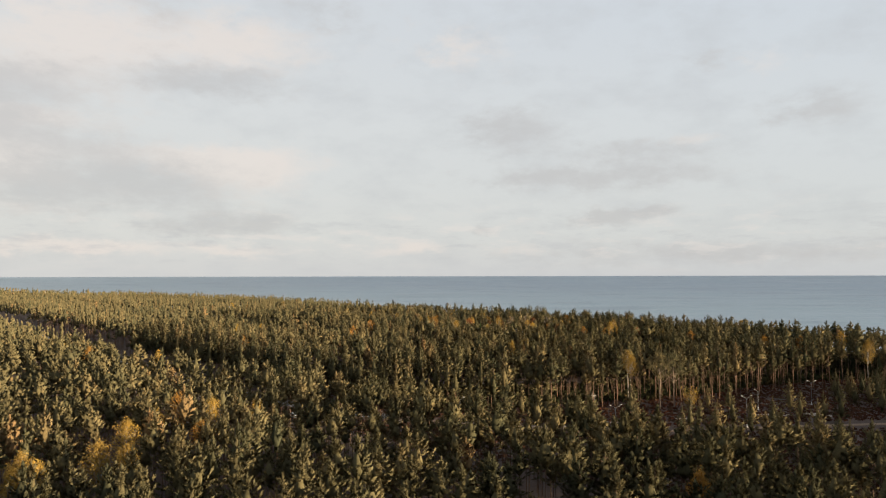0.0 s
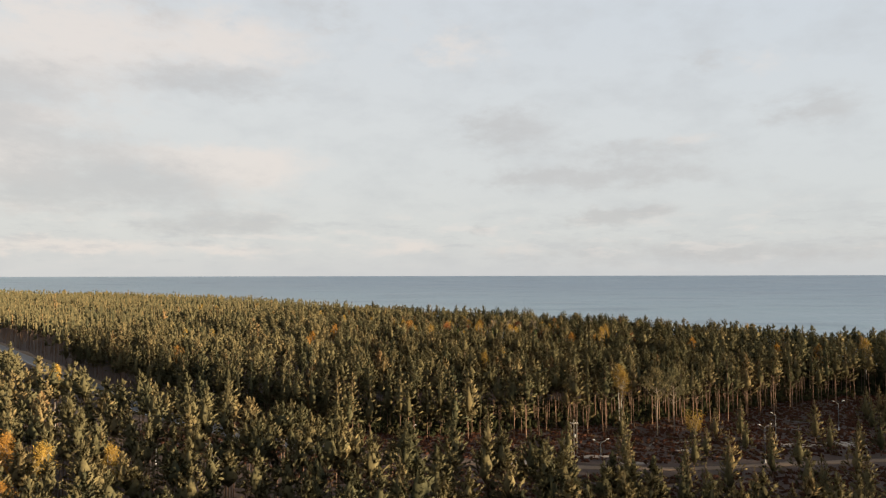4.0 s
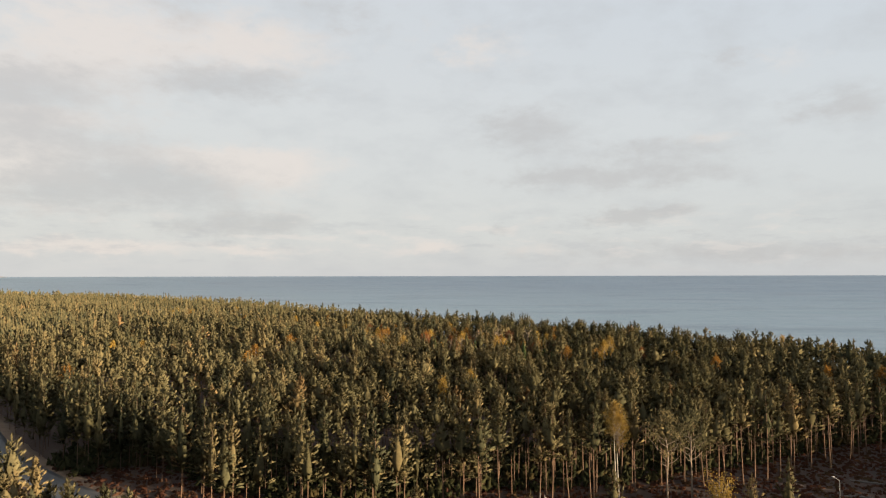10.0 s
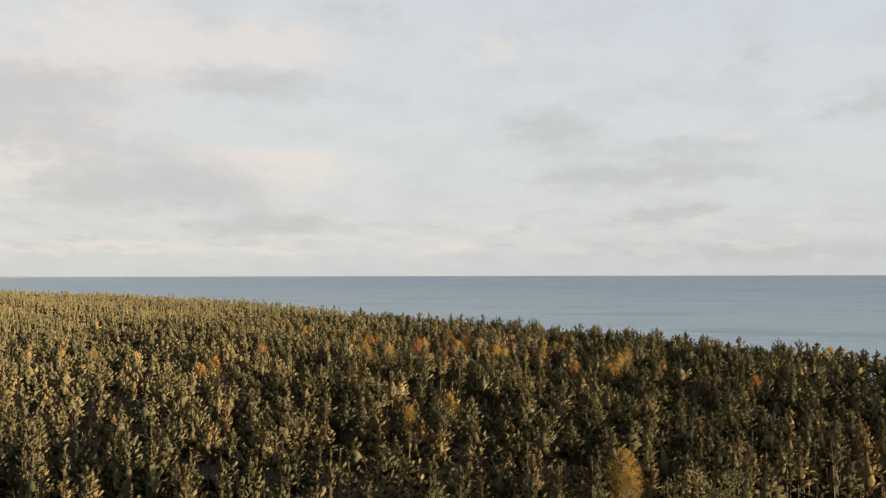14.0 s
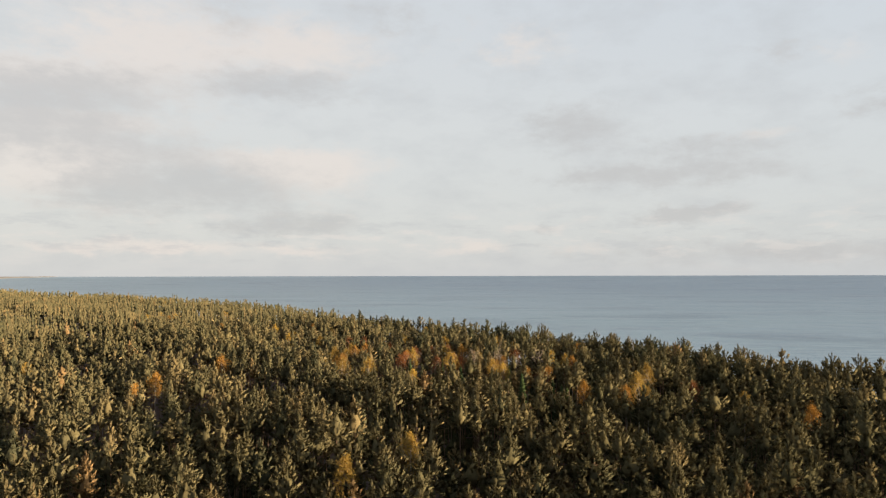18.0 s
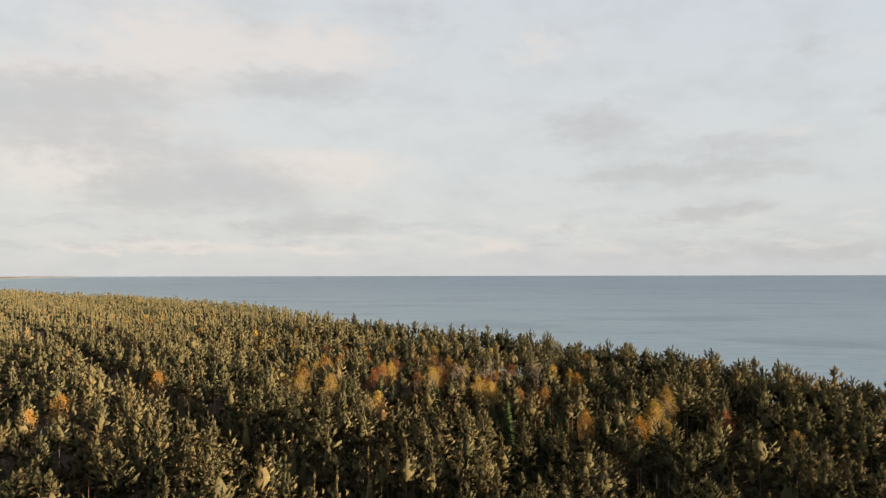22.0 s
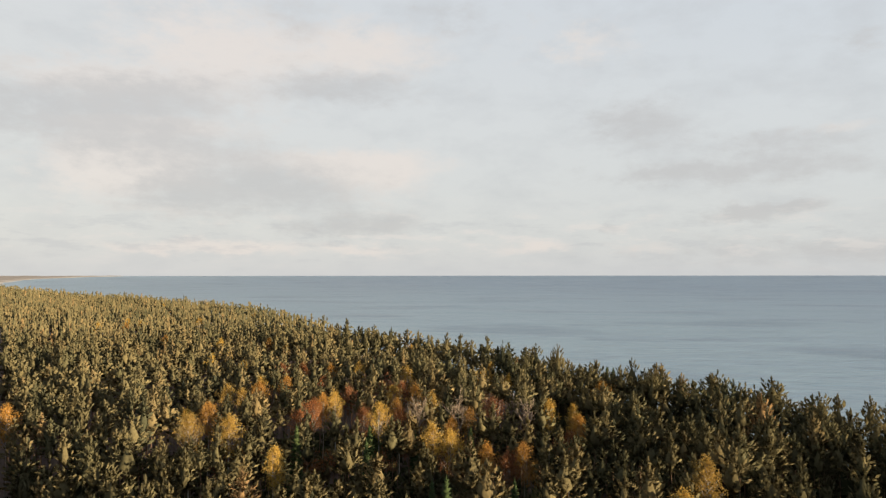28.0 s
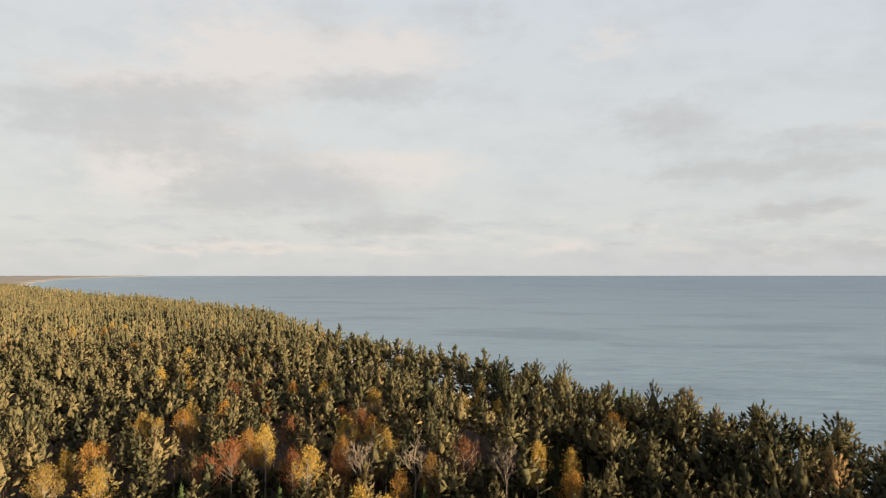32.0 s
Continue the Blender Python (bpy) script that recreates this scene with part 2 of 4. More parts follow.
body = gr.mix(deep, gr.ramp(calm, [(0.35, (0.13, 0.197, 0.262)), (0.65, (0.175, 0.25, 0.30))]), gr.ramp(calm, [(0.35, (0.05, 0.095, 0.16)), (0.65, (0.088, 0.144, 0.208))]))
crest = gr.ramp(gr.noise(turned, 0.2, 6.0, 0.72), [(0.3, (0.6, 0.63, 0.66)), (0.5, (1.0, 1.0, 1.0)), (0.7, (1.16, 1.14, 1.12))])
body = gr.mix(1.0, body, crest, "MULTIPLY")
gusts = gr.node("ShaderNodeMapping", {0: where, 2: (0, 0, radians(5)), 3: (0.55, 1.0, 1.0)}).outputs[0]
body = gr.mix(1.0, body, gr.ramp(gr.noise(gusts, 0.008, 5.0, 0.55), [(0.52, (1.03, 1.03, 1.03)), (0.62, (0.72, 0.75, 0.8))]), "MULTIPLY")
finish(gr, gr.node("ShaderNodeBsdfPrincipled", {"Base Color": body, "Roughness": gr.math("MULTIPLY_ADD", calm, 0.25, 0.22), "IOR": 1.33,
                                                "Normal": gr.bump(swell, 0.8, 2.5)}).outputs[0])


# ---- mesh helpers ----
def mesh_of(name, verts, faces, mat, tone=None, smooth=False, normals=None):
    """A mesh from arrays of points and of triangles or quads."""
    verts, faces = np.asarray(verts, dtype=np.float32), np.asarray(faces, dtype=np.int32)
    me = bpy.data.meshes.new(name)
    me.vertices.add(len(verts))
    me.vertices.foreach_set("co", verts.ravel())
    k = faces.shape[1]
    me.loops.add(faces.size)
    me.loops.foreach_set("vertex_index", faces.ravel())
    me.polygons.add(len(faces))
    me.polygons.foreach_set("loop_start", np.arange(0, faces.size, k, dtype=np.int32))
    if tone is not None:
        me.attributes.new("tone", "FLOAT", "POINT").data.foreach_set("value", np.asarray(tone, dtype=np.float32))
    me.update(calc_edges=True)
    if normals is not None:
        me.attributes.new("custom_normal", "FLOAT_VECTOR", "POINT").data.foreach_set("vector", np.asarray(normals, dtype=np.float32).ravel())
    if smooth:
        me.polygons.foreach_set("use_smooth", np.ones(len(faces), bool))
    me.materials.append(mat)
    return me


def part(name, me, parent, label=""):
    ob = new(name, me)
    ob.parent = parent
    return tagged(ob, label) if label else ob


def joined(bits):
    """Several (points, faces) as one."""
    vs, fs, n = [], [], 0
    for v, f in bits:
        vs.append(v), fs.append(np.asarray(f) + n)
        n += len(v)
    return np.concatenate(vs), np.concatenate(fs)


def frame_of(d):
    d = d / np.linalg.norm(d, axis=-1, keepdims=True)
    ref = np.where(np.abs(d[..., 2:3]) < 0.9, np.array([0.0, 0, 1]), np.array([1.0, 0, 0]))
    u = np.cross(ref, d)
    u /= np.linalg.norm(u, axis=-1, keepdims=True)
    return d, u, np.cross(d, u)


def tufts(rng, at, way, length, radius, sides=4):
    """Pointed clumps of needles: open pyramids that stand at the points and lean the given ways."""
    n = len(at)
    d, u, v = frame_of(way)
    turn = rng.uniform(0, 6.28, (n, 1)) + np.arange(sides) * (2 * math.pi / sides)
    ring = (at - d * length[:, None] * 0.3)[:, None, :] + radius[:, None, None] * (
        np.cos(turn)[..., None] * u[:, None, :] + np.sin(turn)[..., None] * v[:, None, :])
    tip = (at + d * length[:, None] * 0.7)[:, None, :]
    verts = np.concatenate([ring, tip], 1).reshape(-1, 3)
    k = np.arange(sides)
    one = np.stack([k, (k + 1) % sides, np.full(sides, sides)], 1)
    faces = (one[None] + (np.arange(n) * (sides + 1))[:, None, None]).reshape(-1, 3)
    return verts, faces


def leaf_cards(rng, at, size):
    """Small pointed leaves: two triangles each, folded, at any angle."""
    n = len(at)
    d, u, v = frame_of(rng.normal(size=(n, 3)))
    s = size[:, None]
    verts = np.stack([at - d * s, at + u * s * 0.55 + v * s * 0.15, at + d * s, at - u * s * 0.55 + v * s * 0.15], 1).reshape(-1, 3)
    one = np.array([[0, 1, 2], [0, 2, 3]])
    return verts, (one[None] + (np.arange(n) * 4)[:, None, None]).reshape(-1, 3)


def tube(points, radii, sides=6):
    """A tapered limb along the points, as triangles, closed at its end."""
    points, radii = np.asarray(points, float), np.asarray(radii, float)
    ways = np.gradient(points, axis=0)
    _, u, v = frame_of(ways)
    a = np.arange(sides) * (2 * math.pi / sides)
    ring = points[:, None] + radii[:, None, None] * (np.cos(a)[None, :, None] * u[:, None] + np.sin(a)[None, :, None] * v[:, None])
    verts = np.concatenate([ring.reshape(-1, 3), points[-1:]])
    faces = []
    for i in range(len(points) - 1):
        for k in range(sides):
            p, q = i * sides + k, i * sides + (k + 1) % sides
            faces += [(p, q, q + sides), (p, q + sides, p + sides)]
    base = (len(points) - 1) * sides
    faces += [(base + k, base + (k + 1) % sides, len(verts) - 1) for k in range(sides)]
    return verts, np.array(faces)


def sprays(rng, at, way, face, length, width, loose=0.32):
    """Flat sprays of needles, one triangle each, that point along the ways and lie like shingles with the given faces outward."""
    n = len(at)
    d = way / np.linalg.norm(way, axis=1, keepdims=True)
    u = np.cross(d, face + rng.normal(size=(n, 3)) * loose)
    u /= np.linalg.norm(u, axis=1, keepdims=True) + 1e-9
    across = u * width[:, None] * 0.5
    foot = at - d * length[:, None] * 0.35
    verts = np.stack([foot - across, foot + across, at + d * length[:, None] * 0.65], 1).reshape(-1, 3)
    return verts, np.arange(n * 3).reshape(-1, 3)


def lobes(rng, at, way, length, radius, sides=5):
    """Rounded branch ends full of needles: closed spindles, widest past the middle."""
    n = len(at)
    d, u, v = frame_of(way)
    turn = rng.uniform(0, 6.28, (n, 1)) + np.arange(sides) * (2 * math.pi / sides)
    wob = rng.uniform(0.7, 1.3, (n, sides, 1))
    slide = rng.uniform(-0.12, 0.12, (n, sides, 1))
    ring = at[:, None, :] + d[:, None, :] * length[:, None, None] * (0.12 + slide) + wob * radius[:, None, None] * (
        np.cos(turn)[..., None] * u[:, None, :] + np.sin(turn)[..., None] * v[:, None, :])
    foot, tip = (at - d * length[:, None] * 0.5)[:, None, :], (at + d * length[:, None] * 0.5)[:, None, :]
    verts = np.concatenate([ring, foot, tip], 1).reshape(-1, 3)
    k = np.arange(sides)
    one = np.concatenate([np.stack([k, (k + 1) % sides, np.full(sides, sides + 1)], 1), np.stack([(k + 1) % sides, k, np.full(sides, sides)], 1)])
    return verts, (one[None] + (np.arange(n) * (sides + 2))[:, None, None]).reshape(-1, 3)


def pine_crown(rng, whorls, per, fuzz, base=0.6, reach=2.0, taper=0.8, size=1.0, tall=16.0, needle=0.3, sides=4, slim=0.18):
    """The crown of a pine: whorls of upswept branch ends, full of needles, that shorten towards a pointed leader.
    Gives points, faces, and normals by which the needles shade as soft masses."""
    s = np.repeat((np.arange(whorls) + rng.uniform(0.2, 0.8, whorls)) / whorls, per)
    s = np.clip(s + rng.normal(size=len(s)) * 0.35 / whorls, 0, 0.96)
    n = len(s)
    a = np.tile(np.arange(per) * (2 * math.pi / per), whorls) + np.repeat(rng.uniform(0, 6.28, whorls), per) + rng.normal(size=n) * 0.3
    outline = np.minimum(1, (1 - s) / 0.85) ** taper * np.minimum(1, 0.7 + 0.3 * s / 0.15)
    branch = reach * outline * (1 + 0.2 * np.cos(a - rng.uniform(0, 6.28))) * rng.uniform(0.75, 1.2, n)
    deep = tall * (1 - base)
    lift = 0.3 + 0.85 * s + rng.normal(size=n) * 0.22
    way = np.stack([np.cos(a) * np.cos(lift), np.sin(a) * np.cos(lift), np.sin(lift)], 1)
    length = size * (0.75 + 0.4 * outline) * rng.uniform(0.8, 1.25, n)
    radius = length * rng.uniform(slim * 0.8, slim * 1.2, n)
    d = np.maximum(branch - 0.35 * length * np.cos(lift), 0.05)
    at = np.stack([np.cos(a) * d, np.sin(a) * d, tall * base + deep * 0.9 * s + rng.uniform(-0.15, 0.15, n)], 1)
    # the leader, and the close-grown heart
    at = np.concatenate([at, [[0.02, 0.02, tall - 0.45 * size], [0, 0, tall * base + deep * 0.36]]])
    way = np.concatenate([way, [[0.06, 0.03, 1.0], [0.0, 0.02, -1.0]]])
    length, radius = np.append(length, [size * 1.3, deep * 0.75]), np.append(radius, [size * 0.2, reach * 0.42])
    v, f = lobes(rng, at, way, length, radius, sides)
    mid = np.repeat(at - way * length[:, None] * 0.25, sides + 2, axis=0)
    bits = [(v, f)]
    if fuzz:
        i = np.repeat(np.arange(len(at) - 1), fuzz)
        m = len(i)
        dd, u, w3 = frame_of(way[i])
        w, turn = rng.uniform(-1.3, 0.45, m), np.tile(np.arange(fuzz) * 2.4, len(at) - 1) + rng.uniform(-0.6, 0.6, m)
        out = np.cos(turn)[:, None] * u + np.sin(turn)[:, None] * w3
        spot = at[i] + dd * (w * length[i])[:, None] + out * (radius[i] * 0.5)[:, None]
        fan = np.minimum(0.95 - 0.9 * w, 1.3)[:, None]
        lean = dd * 0.75 + out * fan + (0, 0, 0.3) + rng.normal(size=(m, 3)) * 0.25
        bits.append(sprays(rng, spot, lean, out, needle * rng.uniform(0.7, 1.35, m), needle * 0.3 * rng.uniform(0.7, 1.3, m)))
        mid = np.concatenate([mid, np.repeat(at[i] - way[i] * length[i][:, None] * 0.25, 3, axis=0)])
    v, f = joined(bits)
    own = v - mid
    own /= np.linalg.norm(own, axis=1, keepdims=True) + 1e-6
    whole = np.column_stack([v[:, :2], 0.45 + 2.0 * ((v[:, 2] - tall * base) / deep - 0.4)])
    whole /= np.linalg.norm(whole, axis=1, keepdims=True) + 1e-6
    each = np.repeat(rng.normal(size=((len(v) - len(at) * (sides + 2)) // 3, 3)), 3, axis=0)
    jitter = np.concatenate([np.zeros((len(at) * (sides + 2), 3)), each]) if fuzz else 0.0
    o = own * 0.25 + whole * 0.85 + jitter * 0.16
    return v, f, o / (np.linalg.norm(o, axis=1, keepdims=True) + 1e-6)


# ---- the plan ----
PATH = np.array([[x, y] for _, x, y, *_ in ROWS])
YAWS = np.array([r[4] for r in ROWS])
MIDDLE = np.array([36.0, 144.0])
COAST = np.array([(420, -260), (330, 60), (232, 215), (192, 288), (158, 364), (119, 408), (88, 445), (50, 478), (-50, 592), (-190, 790), (-436, 998),
                  (-850, 1332), (-1630, 2003), (-2200, 2600), (-2397, 2852), (-2640, 3230), (-2745, 3500), (-2748, 3860), (-2600, 4200), (-2450, 4600)], float)
ROAD = np.array([(-620, 860), (-420, 640), (-250, 446), (-144, 326), (-105, 281), (-77, 248), (-45, 221), (-18, 203), (15, 190), (60, 184), (110, 192), (170, 196)], float)
LANE = np.array([(-420, 760), (-250, 589), (-150, 481), (-52, 377), (-12, 337), (18, 305), (46, 276)], float)
CLEARING = np.array([(-72, 222), (-54, 203), (-38, 197), (-25, 185), (-9, 173), (2, 164), (16, 150), (30, 140), (45, 128), (62, 120), (110, 126), (160, 150), (200, 190), (190, 262), (165, 264),
                     (140, 256), (121, 247), (103, 238), (72, 222), (58, 217), (40, 216), (22, 211), (2, 207), (-18, 211), (-38, 230)], float)
CLEARING_BACK = CLEARING[13:]


def near_line(p, line):
    """Distance from points to a line of pieces, and on which side (left of its way is plus)."""
    best, side = np.full(len(p), 1e9), np.zeros(len(p))
    for a, b in zip(line[:-1], line[1:]):
        ab = b - a
        s = np.clip(((p - a) @ ab) / (ab @ ab), 0, 1)
        off = p - (a + s[:, None] * ab)
        d = np.hypot(off[:, 0], off[:, 1])
        cross = ab[0] * (p[:, 1] - a[1]) - ab[1] * (p[:, 0] - a[0])
        hit = d < best
        best, side = np.where(hit, d, best), np.where(hit, np.sign(cross), side)
    return best, side


def inside(p, ring):
    odd = np.zeros(len(p), bool)
    for a, b in zip(ring, np.roll(ring, -1, 0)):
        if a[1] != b[1]:
            cut = (a[1] > p[:, 1]) != (b[1] > p[:, 1])
            odd ^= cut & (p[:, 0] < (b[0] - a[0]) * (p[:, 1] - a[1]) / (b[1] - a[1]) + a[0])
    return odd


def inland(p):
    """Metres from the edge of the wood at the shore, plus on land."""
    d, s = near_line(p, COAST)
    return d * s


def far_rise(p):
    r = np.hypot(*(p - MIDDLE).T)
    return 43.0 * np.clip((r - 2000) / 2800, 0, 1.2) ** 2


def ground_height(p, shore=None):
    shore = inland(p) if shore is None else shore
    x, y = p[:, 0], p[:, 1]
    roll = 0.5 * np.sin(x * 0.021 + 1.0) * np.cos(y * 0.017) + 0.25 * np.sin(x * 0.06 + y * 0.045)
    calm = np.clip(near_line(p, ROAD)[0] / 30, 0, 1) * np.clip((shore + 5) / 25, 0, 1)
    fall = np.clip((-shore - 6) / 50, 0, 1)
    return roll * calm - 7.5 * fall * fall * (3 - 2 * fall) + far_rise(p)


def axis(lo, hi, fine_lo, fine_hi):
    steps = [fine_lo]
    while steps[-1] > lo:
        steps.append(steps[-1] - min(70, 8 + 0.12 * (fine_lo - steps[-1])))
    out = steps[::-1] + list(np.arange(fine_lo + 8, fine_hi, 8.0))
    while out[-1] < hi:
        out.append(out[-1] + min(70, 8 + 0.12 * (out[-1] - fine_hi + 8)))
    return np.array(out)


gx, gy = axis(-3400, 700, -260, 300), axis(-500, 4500, 0, 560)
mx, my = np.meshgrid(gx, gy)
flat = np.stack([mx.ravel(), my.ravel()], 1)
shore_d = inland(flat)
ground_v = np.column_stack([flat, ground_height(flat, shore_d)])
cols = len(gx)
i = (np.arange(len(gy) - 1)[:, None] * cols + np.arange(cols - 1)[None]).ravel()
ground_f = np.stack([i, i + 1, i + cols + 1, i + cols], 1)
r = np.hypot(*(flat - MIDDLE).T)
keep = (r[ground_f] < 4800).all(1) & (shore_d[ground_f] > -220).any(1)
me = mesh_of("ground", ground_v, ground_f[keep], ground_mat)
# beach sand by the water; beyond 2700 m a paler tint painted as haze
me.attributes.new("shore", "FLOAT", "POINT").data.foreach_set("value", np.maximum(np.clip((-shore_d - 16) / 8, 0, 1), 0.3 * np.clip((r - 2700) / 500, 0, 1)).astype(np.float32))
me.polygons.foreach_set("use_smooth", np.ones(len(me.polygons), bool))
tagged(new("ground", me), "brown forest floor with moss, heather and needles", "ground", kind="structure")

# the sea: rings about the middle of the flight
rings = np.concatenate([np.arange(0, 600, 40), np.geomspace(600, 4800, 60)])
spokes = np.arange(256) * (2 * math.pi / 256)
sea_v = np.stack([MIDDLE[0] + rings[:, None] * np.cos(spokes), MIDDLE[1] + rings[:, None] * np.sin(spokes),
                  np.broadcast_to(-4.5 + 44.5 * (np.clip((rings - 2000) / 2800, 0, 1) ** 2)[:, None], (len(rings), 256))], 2).reshape(-1, 3)
k, j = np.meshgrid(np.arange(len(rings) - 1), np.arange(256), indexing="ij")
sea_f = np.stack([k * 256 + j, (k + 1) * 256 + j, (k + 1) * 256 + (j + 1) % 256, k * 256 + (j + 1) % 256], 2).reshape(-1, 4)
me = mesh_of("sea", sea_v, sea_f, water_mat)
me.polygons.foreach_set("use_smooth", np.ones(len(me.polygons), bool))
me.attributes.new("depth", "FLOAT", "POINT").data.foreach_set("value", np.clip(-inland(sea_v[:, :2].astype(float)) / 1800, 0, 1).astype(np.float32) ** 0.6)
tagged(new("sea", me), "calm grey-blue sea with faint ripples up to the horizon", "sea", kind="structure")


def along(line, step=6.0):
    line = np.asarray(line, float)
    seg = np.hypot(*np.diff(line, axis=0).T)
    s = np.concatenate([[0], np.cumsum(seg)])
    t = np.arange(0, s[-1], step)
    out = np.stack([np.interp(t, s, line[:, 0]), np.interp(t, s, line[:, 1])], 1)
    for _ in range(6):
        out[1:-1] = (out[:-2] + 2 * out[1:-1] + out[2:]) / 4
    return out


def strip(name, line, left, right, lift, mat, label, category, wobble=0.0):
    rng = np.random.default_rng(4)
    way = np.gradient(line, axis=0)
    way /= np.hypot(*way.T)[:, None]
    n = np.stack([-way[:, 1], way[:, 0]], 1)
    rows = []
    for off in np.linspace(-right, left, 7):
        edge = abs(off) > min(left, right) * 0.8
        rows.append(line + n * (off + (rng.normal(size=(len(line), 1)) * wobble if edge else 0)))
    top = np.stack(rows, 1)
    z = ground_height(top.reshape(-1, 2)).reshape(top.shape[:2])
    v = np.concatenate([top, (z + lift)[..., None]], 2)
    low = v.copy()
    low[..., 2] -= lift + 0.25
    w = 7
    allv = np.concatenate([v.reshape(-1, 3), low[:, [0, -1]].reshape(-1, 3)])
    nv, f = len(line) * w, []
    for a in range(len(line) - 1):
        f += [(a * w + b, (a + 1) * w + b, (a + 1) * w + b + 1, a * w + b + 1) for b in range(w - 1)]
        f += [(a * w, nv + a * 2, nv + a * 2 + 2, (a + 1) * w), (a * w + 6, (a + 1) * w + 6, nv + a * 2 + 3, nv + a * 2 + 1)]
    return tagged(new(name, mesh_of(name, allv, np.array(f)[:, ::-1], mat)), label, category, kind="structure")


road_line = along(ROAD)
strip("road_verge", road_line[road_line[:, 0] < -8], 6.6, 4.6, 0.04, verge_mat, "bare sandy verge strewn with brown needles beside the road", "verge", 0.5)
strip("road", road_line[road_line[:, 0] < -14], 3.4, 3.4, 0.10, asphalt, "damp grey-blue asphalt road through the pine wood", "road")
strip("dirt_track", road_line[road_line[:, 0] > -16], 1.2, 1.3, 0.05, verge_mat, "rutted sandy track across the clearing", "track", 0.4)
way = np.gradient(road_line, axis=0)
way /= np.hypot(*way.T)[:, None]
for k in range(30, 150, 1):
    if road_line[k][0] < -18:
        for side in (3.05,):
            p, d = road_line[k], way[k]
            n = np.array([-d[1], d[0]])
            c = p - n * side
            corners = [c - d * 1.2 - n * 0.08, c + d * 1.2 - n * 0.08, c + d * 1.2 + n * 0.08, c - d * 1.2 + n * 0.08]
            z = float(ground_height(np.array([c]))[0]) + 0.106
            if k == 30:
                road_ob = bpy.data.objects["road"]
            v = np.array([(x, y, z + h) for h in (0.0, 0.006) for x, y in corners])
            f = np.array([(4, 5, 6, 7), (0, 1, 5, 4), (1, 2, 6, 5), (2, 3, 7, 6), (3, 0, 4, 7)])
            part("edge_dash", mesh_of("edge_dash", v, f, paint_white), road_ob)
strip("forest_lane", along(LANE), 0.9, 0.9, 0.04, track_mat, "narrow needle-strewn track down a firebreak between pines", "track", 0.3)


def sand_patch(x, y, rx, ry, seed):
    rng = np.random.default_rng(seed)
    n = 28
    a = np.arange(n) * (2 * math.pi / n)
    wob = 1 + 0.18 * np.sin(2 * a + seed) + 0.12 * np.sin(3 * a + 2 * seed) + rng.normal(size=n) * 0.05
    levels = []
    for s, h in ((0.0, 0.16), (0.5, 0.14), (0.85, 0.09), (1.0, -0.06)):
        q = np.stack([x + rx * s * wob * np.cos(a), y + ry * s * wob * np.sin(a)], 1)
        levels.append(np.column_stack([q, ground_height(q) + h]))
    v = np.concatenate(levels)
    f = [(k * n + j, (k + 1) * n + j, (k + 1) * n + (j + 1) % n, k * n + (j + 1) % n) for k in range(3) for j in range(n)]
    return tagged(new("sand_patch", mesh_of("sand_patch", v, f, sand)), "bare patch of pale sand in the heath", "sand", "sand patches", "structure")


for seed, (x, y, rx, ry) in enumerate([(30, 191, 6.5, 1.8), (46, 196, 5.5, 1.6), (54, 190, 3.0, 1.2), (111, 206, 4.5, 3.5), (98, 205, 6.5, 1.6), (-14, 197, 3.5, 2.0), (70, 201, 3.2, 1.0)]):
    sand_patch(x, y, rx, ry, seed)


# ---- trees ----
rng = np.random.default_rng(11)
TALL = 16.0


def pine_trunk(rng, lean=0.25, sides=6, tall=TALL, thick=0.16, steps=6):
    z = np.linspace(-0.3, tall * 0.96, steps)
    bend = rng.uniform(-lean, lean, 2)
    pts = np.stack([bend[0] * np.sin(z / tall * 3.0), bend[1] * np.sin(z / tall * 2.4), z], 1)
    return tube(pts, thick * (1 - 0.85 * np.linspace(0, 1, steps)) * np.where(np.arange(steps) == 0, 1.25, 1), sides)


def pine_limbs(rng, count, base, reach, tall=TALL, bare=0):
    bits = []
    for k in range(count):
        s = k / count
        a = k * 2.4 + rng.uniform(-0.4, 0.4)
        z0 = tall * (base - 0.03 + (0.93 - base) * s)
        ln = reach * (1 - s) ** 0.6 * rng.uniform(0.7, 1.0)
        pts = [(0, 0, z0), (math.cos(a) * ln * 0.5, math.sin(a) * ln * 0.5, z0 + ln * 0.22), (math.cos(a) * ln, math.sin(a) * ln, z0 + ln * 0.6)]
        bits.append(tube(pts, (0.05, 0.035, 0.012), 3))
    for k in range(bare):
        a, z0, ln = rng.uniform(0, 6.28), tall * rng.uniform(base - 0.24, base - 0.02), rng.uniform(0.5, 1.3)
        bits.append(tube([(0, 0, z0), (math.cos(a) * ln, math.sin(a) * ln, z0 + rng.uniform(-0.1, 0.35))], (0.03, 0.01), 3))
    return joined(bits)


def tree_thing(name, meshes, label, category, group):
    root = tagged(new(name), label, category, group)
    root.empty_display_size = 0.5
    for piece, me in meshes:
        part(piece, me, root)
    return root


